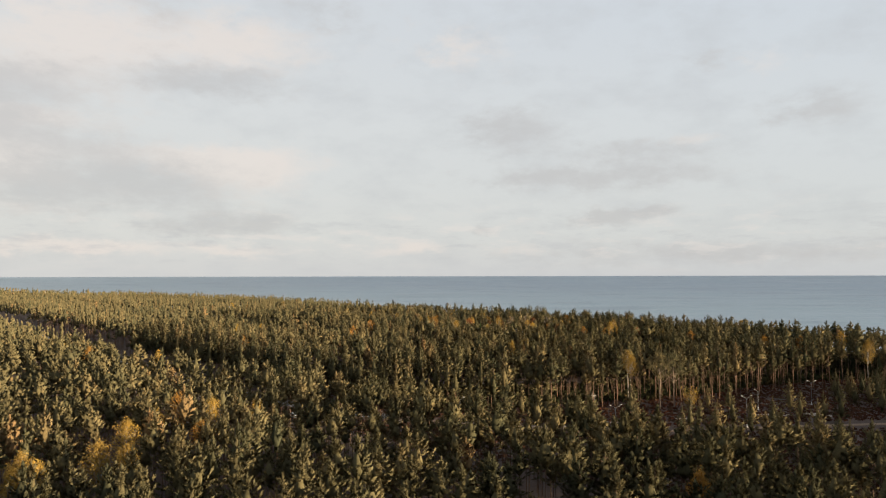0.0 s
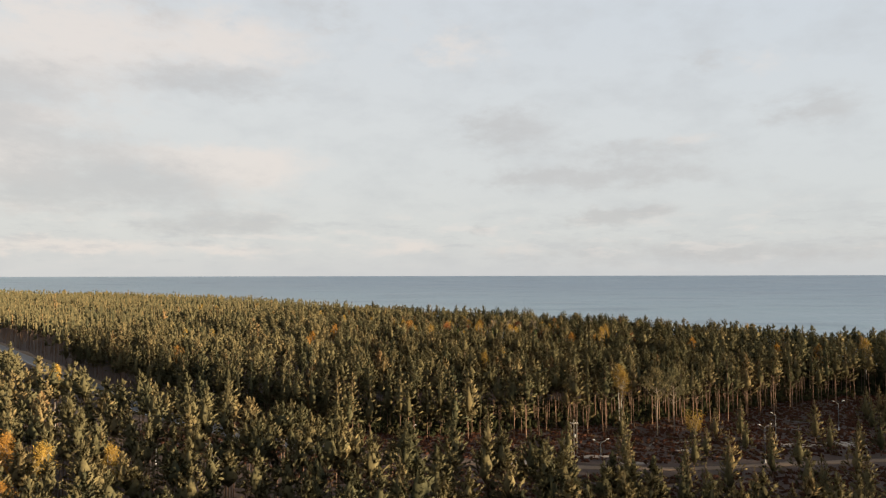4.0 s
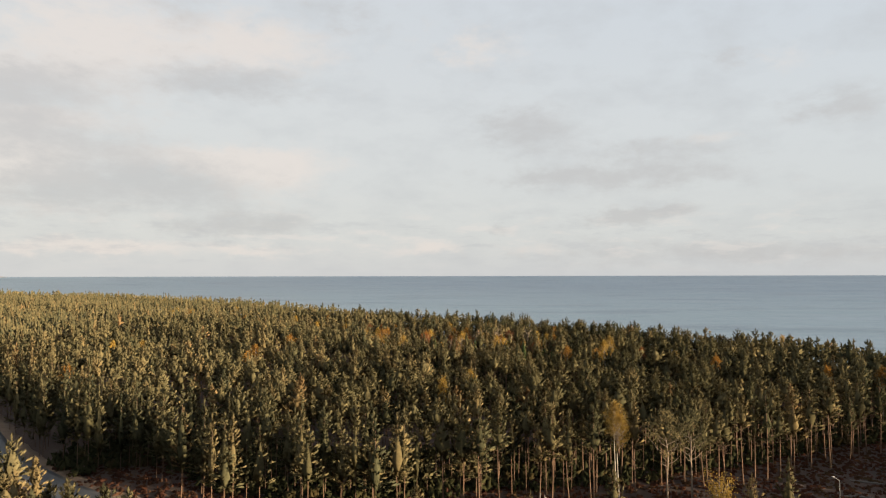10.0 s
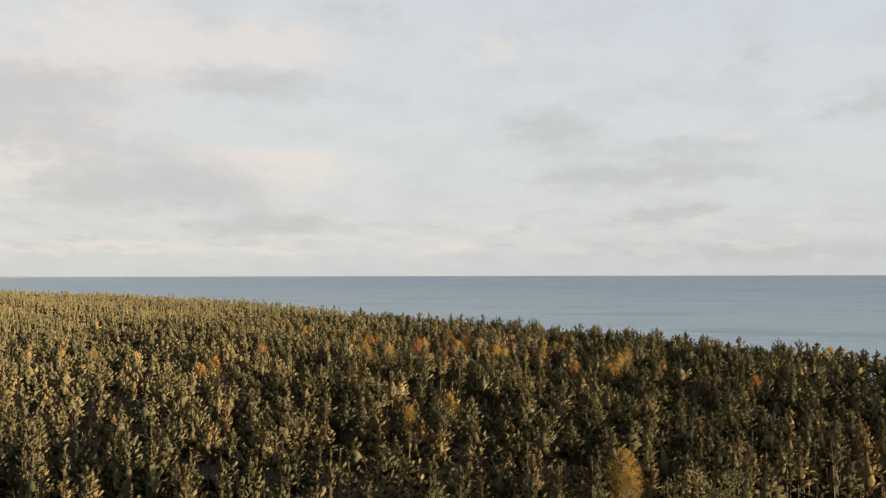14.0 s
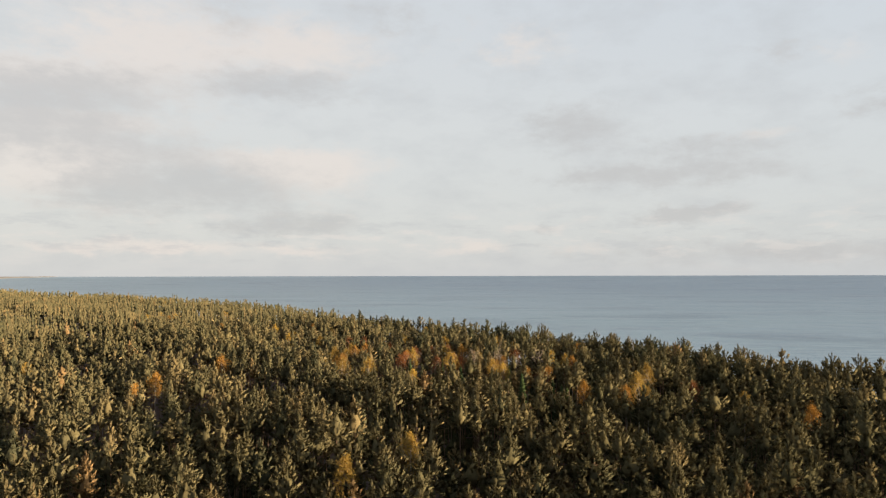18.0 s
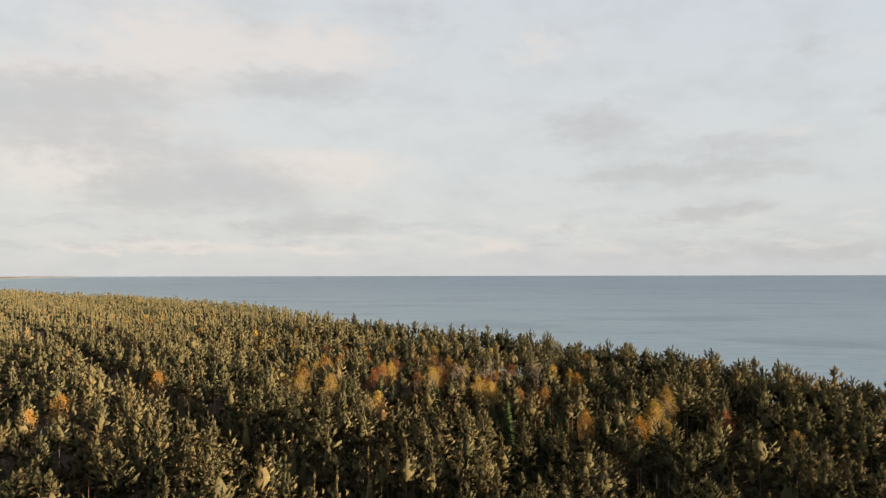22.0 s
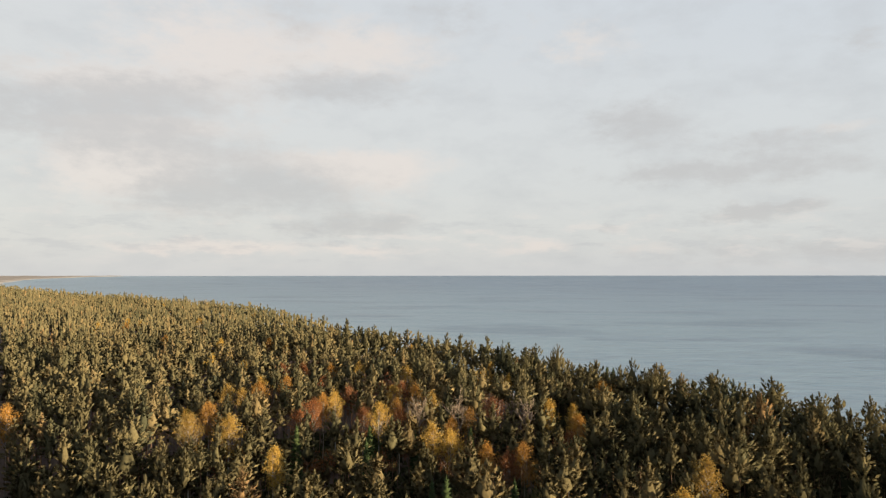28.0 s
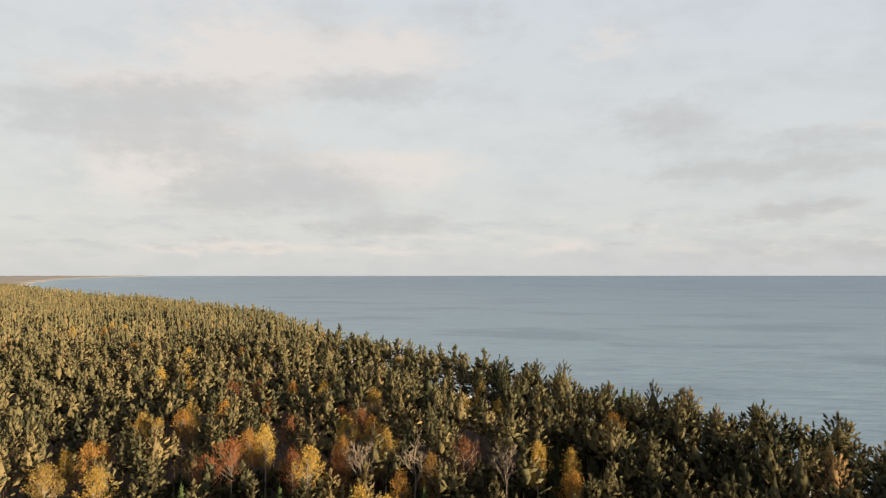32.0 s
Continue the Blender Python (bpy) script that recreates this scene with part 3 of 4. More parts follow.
near_pines, edge_pines = [], []
for k in range(8):
    base = rng.uniform(0.55, 0.65)
    v, f, o = pine_crown(rng, 7, 7, 36, base=base, reach=rng.uniform(1.8, 2.5), taper=rng.uniform(0.5, 0.85), size=0.8, needle=0.48, sides=4, slim=0.16)
    near_pines.append([("trunk", mesh_of("pine_trunk", *joined([pine_trunk(rng), pine_limbs(rng, 16, base, 1.5, bare=6)]), bark)),
                       ("crown", mesh_of("pine_crown", v, f, needles, smooth=True, normals=o))])
for k in range(8):
    base = rng.uniform(0.42, 0.64)
    v, f, o = pine_crown(rng, 6, 5, 34, base=base, reach=rng.uniform(1.6, 2.3), taper=rng.uniform(0.4, 0.7), size=0.85, needle=0.5, sides=4, slim=0.17)
    edge_pines.append([("trunk", mesh_of("pine_trunk", *joined([pine_trunk(rng, 0.4, thick=0.11), pine_limbs(rng, 16, base, 1.7, bare=12)]), bark)),
                       ("crown", mesh_of("pine_crown", v, f, needles, smooth=True, normals=o))])


def crowd(templates, at, turn, wide, high, tone, soft=False):
    """Many trees as one mesh: each takes a template, turned and scaled."""
    vs, fs, ts, ns, n = [], [], [], [], 0
    for k, one in enumerate(templates):
        v, f = one[:2]
        m = np.arange(len(at)) % len(templates) == k
        if not m.any():
            continue
        c, s = np.cos(turn[m])[:, None], np.sin(turn[m])[:, None]
        w, h, p = wide[m][:, None], high[m][:, None], at[m]
        x = (v[None, :, 0] * c - v[None, :, 1] * s) * w + p[:, :1]
        y = (v[None, :, 0] * s + v[None, :, 1] * c) * w + p[:, 1:2]
        z = v[None, :, 2] * h + p[:, 2:]
        vs.append(np.stack([x, y, z], 2).reshape(-1, 3))
        fs.append((f[None] + (np.arange(m.sum()) * len(v))[:, None, None]).reshape(-1, f.shape[1]) + n)
        ts.append(np.repeat(tone[m], len(v)))
        if soft:
            o = one[2]
            ns.append(np.stack([o[None, :, 0] * c - o[None, :, 1] * s, o[None, :, 0] * s + o[None, :, 1] * c, np.broadcast_to(o[None, :, 2], (len(p), len(v)))], 2).reshape(-1, 3))
        n += len(vs[-1])
    if soft:
        return np.concatenate(vs), np.concatenate(fs), np.concatenate(ts), np.concatenate(ns)
    return np.concatenate(vs), np.concatenate(fs), np.concatenate(ts)


def scattered(x0, x1, y0, y1, gap):
    nx, ny = int((x1 - x0) / gap), int((y1 - y0) / gap)
    a, b = np.meshgrid(np.arange(nx), np.arange(ny))
    p = np.stack([a.ravel() + 0.5 * (b.ravel() % 2), b.ravel()], 1) * gap + (x0, y0)
    return p + rng.uniform(-0.42, 0.42, p.shape) * gap


def seen_from(p):
    """The least distance from which the flight shows a place, and whether it shows it at all."""
    best = np.full(len(p), 1e9)
    for (x, y), yaw in zip(PATH, YAWS):
        d = p - (x, y)
        a = np.degrees(np.arctan2(d[:, 0], d[:, 1])) + yaw
        r = np.hypot(d[:, 0], d[:, 1])
        ok = (np.abs(a) < 37) & (r > 45)
        best = np.where(ok & (r < best), r, best)
    return best


def wooded(p):
    """Where the wood stands: on land, off the road, the firebreak and the clearing."""
    d, side = near_line(p, ROAD)
    l, _ = near_line(p, LANE)
    road_free = np.where(side > 0, d > np.interp(p[:, 0], [-60, -40], [5.2, 4.8]), d > np.interp(p[:, 0], [-70, -45, -20], [26.0, 20.0, 8.0]))
    return (inland(p) > -5) & road_free & (l > 3.9) & ~inside(p, CLEARING)


GOLD_NEAR = [(-176, 577), (-48, 463), (-30, 450), (-143, 691), (-145, 624), (-39, 502), (6, 452), (-13, 407), (-8, 405), (-10, 384), (-1, 370), (7, 370), (17, 399), (39, 399), (64, 398), (69, 401), (45, 434), (25, 435), (8, 512), (-71, 512), (-275, 792), (-84, 608), (27, 412), (-191, 623), (-50, 478), (-9, 417), (23, 354), (45, 369), (48, 370), (46, 445)]
GOLD_FAR = [(81, 334), (82, 327), (102, 322), (52, 439), (31, 386), (-176, 615), (45, 458), (-107, 359), (-94, 356), (26, 260), (61, 228), (162, 375), (86, 348), (-62, 102), (-54, 92), (-56, 90), (-50, 101), (-53, 116), (-45, 99), (-56, 134), (-46, 138), (-39, 144), (-145, 263), (161, 279), (147, 239), (33, 277), (-93, 226), (-171, 291), (60, 221)]
AUTUMN_YELLOW = GOLD_NEAR + GOLD_FAR
AUTUMN_ORANGE = [(-109, 533), (-4, 382), (-52, 516), (-4, 456), (-6, 410), (31, 400), (33, 409), (48, 393), (46, 383), (76, 425), (70, 385), (15, 397), (-168, 589), (-160, 688), (-54, 595), (-71, 566), (-5, 424), (-8, 390), (55, 364), (68, 334), (78, 333), (61, 363), (-44, 328), (109, 304), (-44, 338), (-55, 144), (-82, 284), (-217, 437), (35, 95), (-43, 124), (-122, 238), (-39, 369), (174, 399), (133, 286), (145, 280)]
AUTUMN_RED = [(-17, 448), (-11, 450), (17, 444), (15, 384), (15, 391), (16, 412), (26, 391), (52, 399), (27, 420), (34, 390), (4, 427), (68, 374), (96, 342), (20, 428), (59, 359)]
BARE = [(39, 387), (46, 391), (60, 392)]
SPRUCES = [(53, 338), (61, 345), (63, 339), (50, 344), (33, 372), (36, 360), (65, 348), (20, 370), (27, 397), (39, 382), (50, 381), (80, 479), (82, 479)]
special = np.array(AUTUMN_YELLOW + AUTUMN_ORANGE + AUTUMN_RED + BARE + [(x - 0.1 * k, y - k) for x, y in BARE for k in (4.0, 8.0)] + [(x, y - 2.2) for x, y in AUTUMN_YELLOW + AUTUMN_ORANGE + AUTUMN_RED if y > 320] + SPRUCES, float)


def off_special(p, gap):
    d = np.full(len(p), 1e9)
    for q in special:
        d = np.minimum(d, np.hypot(p[:, 0] - q[0], p[:, 1] - q[1]))
    return d > gap


# the wood near the flight
GAP = 4.5
p = scattered(-330, 330, -120, 640, GAP)
stand_line = np.array([(24, 211), (40, 216), (58, 217), (72, 222), (103, 238), (121, 247), (140, 256), (165, 264)], float)
extra = scattered(20, 185, 205, 300, 4.2)
extra = extra[(near_line(extra, stand_line)[0] < 30) & (near_line(extra, stand_line)[1] > 0)]
p = p[~((near_line(p, stand_line)[0] < 30) & (near_line(p, stand_line)[1] > 0) & (p[:, 0] > 20) & (p[:, 0] < 185))]
p = np.concatenate([p, extra])
gaps = np.sin(p[:, 0] * 0.21 + 2.0 * np.sin(p[:, 1] * 0.09)) * np.sin(p[:, 1] * 0.17 + 1.7 * np.sin(p[:, 0] * 0.07))
gaps = np.where(inland(p) < 26, 0, gaps)
GLADES = [(103, 361), (107, 357), (99, 338), (85, 393), (56, 332), (91, 333), (-42, 271), (-14, 291), (-97, 387), (16, 391), (67, 401), (22, 392), (53, 372), (25, 359), (68, 409), (51, 409), (58, 306), (33, 311), (30, 388)]
for gx_, gy_ in GLADES:
    gaps = np.maximum(gaps, 2.2 * (np.hypot((p[:, 0] - gx_) / 6.5, (p[:, 1] - gy_) / 8.0) < 1))
p = p[wooded(p) & off_special(p, 3.5) & (rng.uniform(size=len(p)) > np.clip(0.04 + 0.4 * gaps, 0.04, 0.84) - 0.1 * (gaps > 0.6) * (gaps < 1.5))]
seen = seen_from(p)
front, _ = near_line(p, stand_line)
under, _ = near_line(p, np.array([(0, 40), (40, 130), (62, 250), (45, 380)], float))
as_edge = (front < 6.5) & (p[:, 1] > 205) & (p[:, 0] > 22)
as_near = (under < 5.4) & ~as_edge & (p[:, 1] > 60)
as_far = ~as_edge & ~as_near
LABEL_PINE = "Scots pine with sunlit olive-green crown and reddish bare trunk"
for mask, kinds, label, group in ((as_edge, edge_pines, "tall Scots pine with bare orange trunk at the clearing's edge", "pines along the clearing"),
                                  (as_near, near_pines, LABEL_PINE, "pines of the wood")):
    firsts = {}
    for n, q in enumerate(p[mask]):
        s = rng.uniform(0.92, 1.2) * (rng.uniform(0.7, 0.88) if group == "pines of the wood" and rng.uniform() < 0.34 else 1)
        m = pose(q[0], q[1], float(ground_height(q[None])[0]), 0, 0, rng.uniform(0, 360))
        k = n % len(kinds)
        if k not in firsts:
            firsts[k] = tree_thing("pine_tree", kinds[k], label, "pine tree", group)
            firsts[k].matrix_basis, ob = m, firsts[k]
        else:
            ob = copy_thing(firsts[k], m)
        ob.scale = (s * rng.uniform(1.05, 1.35), s * rng.uniform(1.05, 1.35), s)

templates_a = [pine_crown(rng, 6, 6, 19, base=rng.uniform(0.63, 0.71), reach=rng.uniform(1.9, 2.6), taper=rng.uniform(0.5, 0.85), size=0.8, needle=0.5, sides=3, slim=0.16) for _ in range(16)]
templates_b = [pine_crown(rng, 6, 5, 11, base=rng.uniform(0.62, 0.7), reach=rng.uniform(1.9, 2.6), taper=rng.uniform(0.5, 0.85), size=0.9, needle=0.58, sides=3, slim=0.2) for _ in range(12)]
templates_c = [pine_crown(rng, 4, 5, 6, base=rng.uniform(0.63, 0.71), reach=rng.uniform(1.9, 2.6), taper=rng.uniform(0.5, 0.85), size=1.05, needle=0.8, sides=3, slim=0.27) for _ in range(10)]
templates_d = [pine_crown(rng, 2, 3, 0, base=rng.uniform(0.6, 0.67), reach=rng.uniform(1.6, 2.1), taper=0.8, size=1.5, sides=3, slim=0.29) for _ in range(8)]
templates_e = [pine_crown(rng, 1, 3, 0, base=0.64, reach=rng.uniform(1.6, 2.0), taper=0.8, size=1.9, sides=3, slim=0.29) for _ in range(6)]
templates_k = [pine_crown(rng, 6, 7, 17, base=rng.uniform(0.56, 0.68), reach=rng.uniform(2.2, 3.0), taper=rng.uniform(0.3, 0.5), size=0.9, needle=0.52, sides=3, slim=0.2) for _ in range(10)]
stems = [tube([(0, 0, -0.3), (0.15, 0.1, TALL * 0.5), (0, 0, TALL * 0.9)], (0.09, 0.075, 0.03), 4)]
stem_thin = [tube([(0, 0, -0.3), (0, 0, TALL * 0.9)], (0.14, 0.05), 3)]


def forest(name, q, templates, trunks, label, wide=1.25, spread=0.12, low=0.18):
    z = ground_height(q)
    at = np.column_stack([q, z])
    n = len(q)
    # neighbours share their height a little
    swell = 0.06 * np.sin(q[:, 0] * 0.05) * np.cos(q[:, 1] * 0.043) + 0.04 * np.sin(q[:, 0] * 0.13 + q[:, 1] * 0.11)
    high = np.clip(rng.normal(1.07, spread * 0.8, n), 0.8, 1.3) + swell
    # some of the trees stand lower, in the others' shade
    high *= np.where(rng.uniform(size=n) < low, rng.uniform(0.66, 0.88, n), 1)
    turn, wid = rng.uniform(0, 6.28, n), wide * rng.uniform(0.82, 1.15, n) * (1 + 0.2 * np.exp(-np.maximum(inland(q), 0) / 25))
    tone = np.clip(rng.normal(0.5, 0.26, n), 0, 1) + 0.6 * (rng.uniform(size=n) < 0.035) - 0.1 * np.exp(-np.maximum(inland(q), 0) / 45)
    high *= 1 + 0.06 * np.exp(-np.maximum(inland(q), 0) / 30)
    root = tagged(new(name), label, "forest", kind="stuff")
    v, f, t, o = crowd(templates, at, turn, wid, high, tone, True)
    tagged(part("crowns", mesh_of(name + "_crowns", v, f, needles_forest, t, True, o), root), kind="stuff")
    if trunks:
        v, f, t = crowd(trunks, at, turn, np.ones(n), high, tone)
        tagged(part("trunks", mesh_of(name + "_trunks", v, f, bark, t), root), kind="stuff")
    return len(v)


q, s = p[as_far], seen[as_far]
# bushy trees hold the edge along the road
rd, rs = near_line(q, ROAD)
fd, _ = near_line(q, np.array([(-60, 250), (-38, 230), (-18, 211), (2, 207), (26, 211)], float))
ld, _ = near_line(q, LANE)
wall = (ld < 7.5) & (s < 200) | (((rd < 26) & (rs > 0) & (q[:, 0] < -20)) | (fd < 16)) & (q[:, 1] > 200) & (s < 320)
templates_w = [pine_crown(rng, 8, 5, 12, base=rng.uniform(0.2, 0.4), reach=rng.uniform(1.8, 2.5), taper=rng.uniform(0.4, 0.65), size=0.95, needle=0.6, sides=3, slim=0.2) for _ in range(8)]
forest("pine_forest", q[wall], templates_w, stems, "pines leafy down to the ground along the road")
q, s = q[~wall], s[~wall]
# the tall stand behind the clearing: bare stems, crowns high up
tall_stand = (near_line(q, stand_line)[0] < 14) & (near_line(q, stand_line)[1] > 0) & (q[:, 0] > 20) & (q[:, 0] < 185)
templates_s = [pine_crown(rng, 6, 4, 15, base=rng.uniform(0.54, 0.66), reach=rng.uniform(1.5, 2.1), taper=rng.uniform(0.4, 0.7), size=0.85, needle=0.52, sides=3, slim=0.18) for _ in range(8)]
forest("pine_forest", q[tall_stand], templates_s, stems, "tall slender pines behind the clearing", spread=0.08, low=0.1)
q, s = q[~tall_stand], s[~tall_stand]
shore_tree = (inland(q) < 32) & (s < 190)
forest("shore_pine_forest", q[shore_tree], templates_k, stems, "dark broad-crowned pines along the shore", 1.08, 0.15, 0.2)
q, s = q[~shore_tree], s[~shore_tree]
forest("pine_forest", q[s < 98], templates_a, stems, "dense wood of Scots pines lit by low sun")
forest("pine_forest", q[(s >= 98) & (s < 150)], templates_b, stems, "dense wood of Scots pines lit by low sun")
forest("pine_forest", q[(s >= 150) & (s < 320)], templates_c, stem_thin, "dense wood of Scots pines beyond the clearing")
# includes out-of-view pines within 290 m, added to keep low sun off the clearing
rest = q[(s >= 320) & ((s < 900) | (np.hypot(q[:, 0] - 30, q[:, 1] - 120) < 290)) & (rng.uniform(size=len(q)) < np.where(s < 900, 1, 0.7))]
forest("pine_forest", rest, templates_d, stem_thin, "continuous pine canopy further off, with unseen pines added for their shade")

p2 = scattered(-1000, 200, 300, 1400, 4.6)
out = (p2[:, 0] < -330) | (p2[:, 1] > 640)
p2 = p2[out & wooded(p2)]
s2 = seen_from(p2)
p2 = p2[s2 < 950]
forest("far_pine_forest", p2, templates_e, None, "far pine canopy running along the coast", 1.25)
p3 = scattered(-2900, 0, 600, 3300, 9.0)
p3 = p3[(inland(p3) > -3)]
s3 = seen_from(p3)
p3 = p3[(s3 >= 940) & (s3 < 2500)]
cones = [pine_crown(rng, 1, 3, 0, base=0.55, reach=rng.uniform(1.6, 2.0), taper=0.8, size=2.6, sides=3, slim=0.3) for _ in range(4)]
forest("far_pine_forest", p3, cones, None, "far pine canopy fading towards the bay", 1.5, 0.2)
p4 = scattered(-3400, -600, 1500, 4600, 25.0)
s4, i4 = seen_from(p4), inland(p4)
p4 = p4[(s4 >= 2480) & (i4 > 40) & (np.hypot(*(p4 - MIDDLE).T) < 2900)]
forest("far_pine_forest", p4, cones, None, "low dark wood behind the distant beach", 2.6, 0.2, 1.0)


# broad-leaved trees in autumn colour
def birch(name, rng, leaf_mat, tall, width, dense, bark_mat):
    z = np.linspace(-0.3, tall * 0.92, 6)
    bend = rng.uniform(-0.4, 0.4, 2)
    trunk = tube(np.stack([bend[0] * np.sin(z / tall * 2.5), bend[1] * np.sin(z / tall * 2), z], 1), 0.15 * (1 - 0.85 * np.linspace(0, 1, 6)), 6)
    limbs, ends = [], []
    for k in range(40):
        s = k / 40
        a, z0 = k * 2.4 + rng.uniform(-0.5, 0.5), tall * (0.54 + 0.4 * s)
        ln = width * 1.25 * (1 - s) ** 0.62 * min(1.0, 0.5 + 2.2 * s) * rng.uniform(0.55, 1.25)
        tip = np.array([math.cos(a) * ln, math.sin(a) * ln, z0 + ln * rng.uniform(0.8, 1.3)])
        limbs.append(tube([(0, 0, z0), (tip[0] * 0.55, tip[1] * 0.55, z0 + ln * 0.5), tip], (0.05, 0.03, 0.01), 3))
        ends += [tip, tip * (0.6, 0.6, 1) + (0, 0, -0.25 * ln)]
    ends.append(np.array([0, 0, tall * 0.97]))
    at = np.concatenate([e + rng.normal(size=(dense, 3)) * (0.27, 0.27, 0.42) for e in ends])
    v, f = leaf_cards(rng, at, rng.uniform(0.09, 0.18, len(at)))
    return [("trunk", mesh_of(name + "_trunk", *joined([trunk] + limbs), bark_mat)),
            ("crown", mesh_of(name + "_crown", v, f, leaf_mat))]


def plant(places, kinds, name, label, category, group, low=0.85, high=1.12):
    firsts = {}
    for n, (x, y) in enumerate(places):
        m = pose(x, y, float(ground_height(np.array([[x, y]], float))[0]), 0, 0, rng.uniform(0, 360))
        k, s = n % len(kinds), rng.uniform(low, high)
        if k not in firsts:
            firsts[k] = tree_thing(name, kinds[k], label, category, group)
            firsts[k].matrix_basis, ob = m, firsts[k]
        else:
            ob = copy_thing(firsts[k], m)
        ob.scale = (s, s, s)


plant(AUTUMN_YELLOW, [birch("birch", rng, leaves_yellow, rng.uniform(16.5, 18.0), rng.uniform(1.6, 2.3), 36, bark_birch) for _ in range(6)],
      "birch_tree", "birch with golden-yellow autumn leaves among the pines", "birch tree", "yellow birches", 0.92, 1.08)
plant(AUTUMN_ORANGE, [birch("aspen", rng, leaves_orange, rng.uniform(16.2, 17.8), rng.uniform(1.6, 2.3), 34, bark_grey) for _ in range(5)],
      "aspen_tree", "aspen with rusty orange autumn leaves among the pines", "aspen tree", "orange aspens", 0.9, 1.06)
plant(AUTUMN_RED, [birch("oak", rng, leaves_red, rng.uniform(15.5, 16.8), rng.uniform(1.9, 2.5), 32, bark_grey) for _ in range(4)],
      "oak_tree", "oak with dark reddish-brown autumn leaves", "oak tree", "red oaks", 0.92, 1.06)

# low rowans and oak scrub, red-brown, under the broad-leaved trees
def shrub(rng, leaf_mat, tall):
    stems_s, ends = [], []
    for k in range(9):
        a, ln = k * 2.4, tall * rng.uniform(0.7, 1.0)
        tip = np.array([math.cos(a) * ln * 0.32, math.sin(a) * ln * 0.32, ln])
        stems_s.append(tube([(0, 0, -0.2), tip * (0.35, 0.35, 0.5), tip], (0.06, 0.04, 0.01), 4))
        ends += [tip, tip * (0.8, 0.8, 0.72), tip * (0.6, 0.6, 0.5) + (0.3, 0, 0)]
    at = np.concatenate([e + rng.normal(size=(34, 3)) * (0.55, 0.55, 0.5) for e in ends])
    v, f = leaf_cards(rng, at, rng.uniform(0.13, 0.25, len(at)))
    return [("stems", mesh_of("shrub_stems", *joined(stems_s), bark_grey)), ("crown", mesh_of("shrub_crown", v, f, leaf_mat))]


scrub = np.array([q for q in AUTUMN_ORANGE + AUTUMN_RED + BARE if -20 < q[0] < 130 and 320 < q[1] < 450], float)
scrub = np.concatenate([scrub + rng.normal(size=scrub.shape) * 3.0 for _ in range(1)])
plant([(float(x), float(y)) for x, y in scrub], [shrub(rng, leaves_red, 8.5), shrub(rng, leaves_orange, 8.0), shrub(rng, leaves_red, 7.0)], "rowan_shrub", "low red-brown rowan scrub under the taller trees", "shrub", "autumn scrub", 0.6, 0.95)


plant([(76.0, 213.0)], [shrub(rng, leaves_yellow, 7.0)], "golden_shrub", "low bush with golden-brown leaves at the clearing's edge", "shrub", "", 0.95, 1.0)


def bare_tree(rng, tall):
    bits = []

    def grow(at, way, ln, rad, depth):
        end = at + way * ln
        bits.append(tube([at, (at + end) / 2 + rng.normal(size=3) * ln * 0.03, end], (rad, rad * 0.8, rad * 0.55), 4))
        if depth:
            for _ in range(4 if depth > 1 else 3):
                w = way + rng.normal(size=3) * 0.42 + (0, 0, 0.18)
                grow(at + way * ln * rng.uniform(0.45, 1.0), w / np.linalg.norm(w), ln * rng.uniform(0.5, 0.72), max(rad * 0.56, 0.02), depth - 1)

    grow(np.array([0, 0, -0.3]), np.array([0.03, 0.02, 1.0]), tall * 0.5, 0.16, 0)
    grow(np.array([0, 0, tall * 0.45]), np.array([0.03, 0.02, 1.0]), tall * 0.34, 0.14, 4)
    cut = [bits[0]], bits[1:]
    return [("trunk", mesh_of("bare_trunk", *joined(cut[0]), bark_birch)), ("crown", mesh_of("bare_crown", *joined(cut[1]), bark_bare))]


plant(BARE, [bare_tree(rng, 15.5), bare_tree(rng, 14.5)], "bare_birch_tree", "leafless birch with pale bare branches", "birch tree", "bare birches", 1.0, 1.08)


def spruce(rng, tall, width):
    at, way, ln, rad = [], [], [], []
    for k in range(120):
        s = (k + 0.5) / 120
        a = k * 2.399
        reach = width * (1 - s) ** 0.85
        for frac in (0.45, 0.9):
            at.append((math.cos(a) * reach * frac, math.sin(a) * reach * frac, tall * (0.12 + 0.86 * s) - 0.25 * reach * frac))
            way.append((math.cos(a), math.sin(a), -0.25 + 0.9 * s)), ln.append(0.55 + 0.7 * (1 - s)), rad.append(0.22 + 0.18 * (1 - s))
    at.append((0, 0, tall * 0.97)), way.append((0, 0, 1)), ln.append(1.3), rad.append(0.2)
    v, f = tufts(rng, np.array(at), np.array(way), np.array(ln), np.array(rad), 4)
    trunk = tube([(0, 0, -0.3), (0, 0, tall * 0.5), (0, 0, tall * 0.97)], (0.18, 0.11, 0.02), 6)
    return [("trunk", mesh_of("spruce_trunk", *trunk, bark_grey)), ("crown", mesh_of("spruce_crown", v, f, spruce_needles))]


plant(SPRUCES, [spruce(rng, 16.0, 2.1), spruce(rng, 15.0, 1.8)], "spruce_tree", "dark green spruce with a narrow pointed crown", "spruce tree", "spruces", 0.85, 1.1)

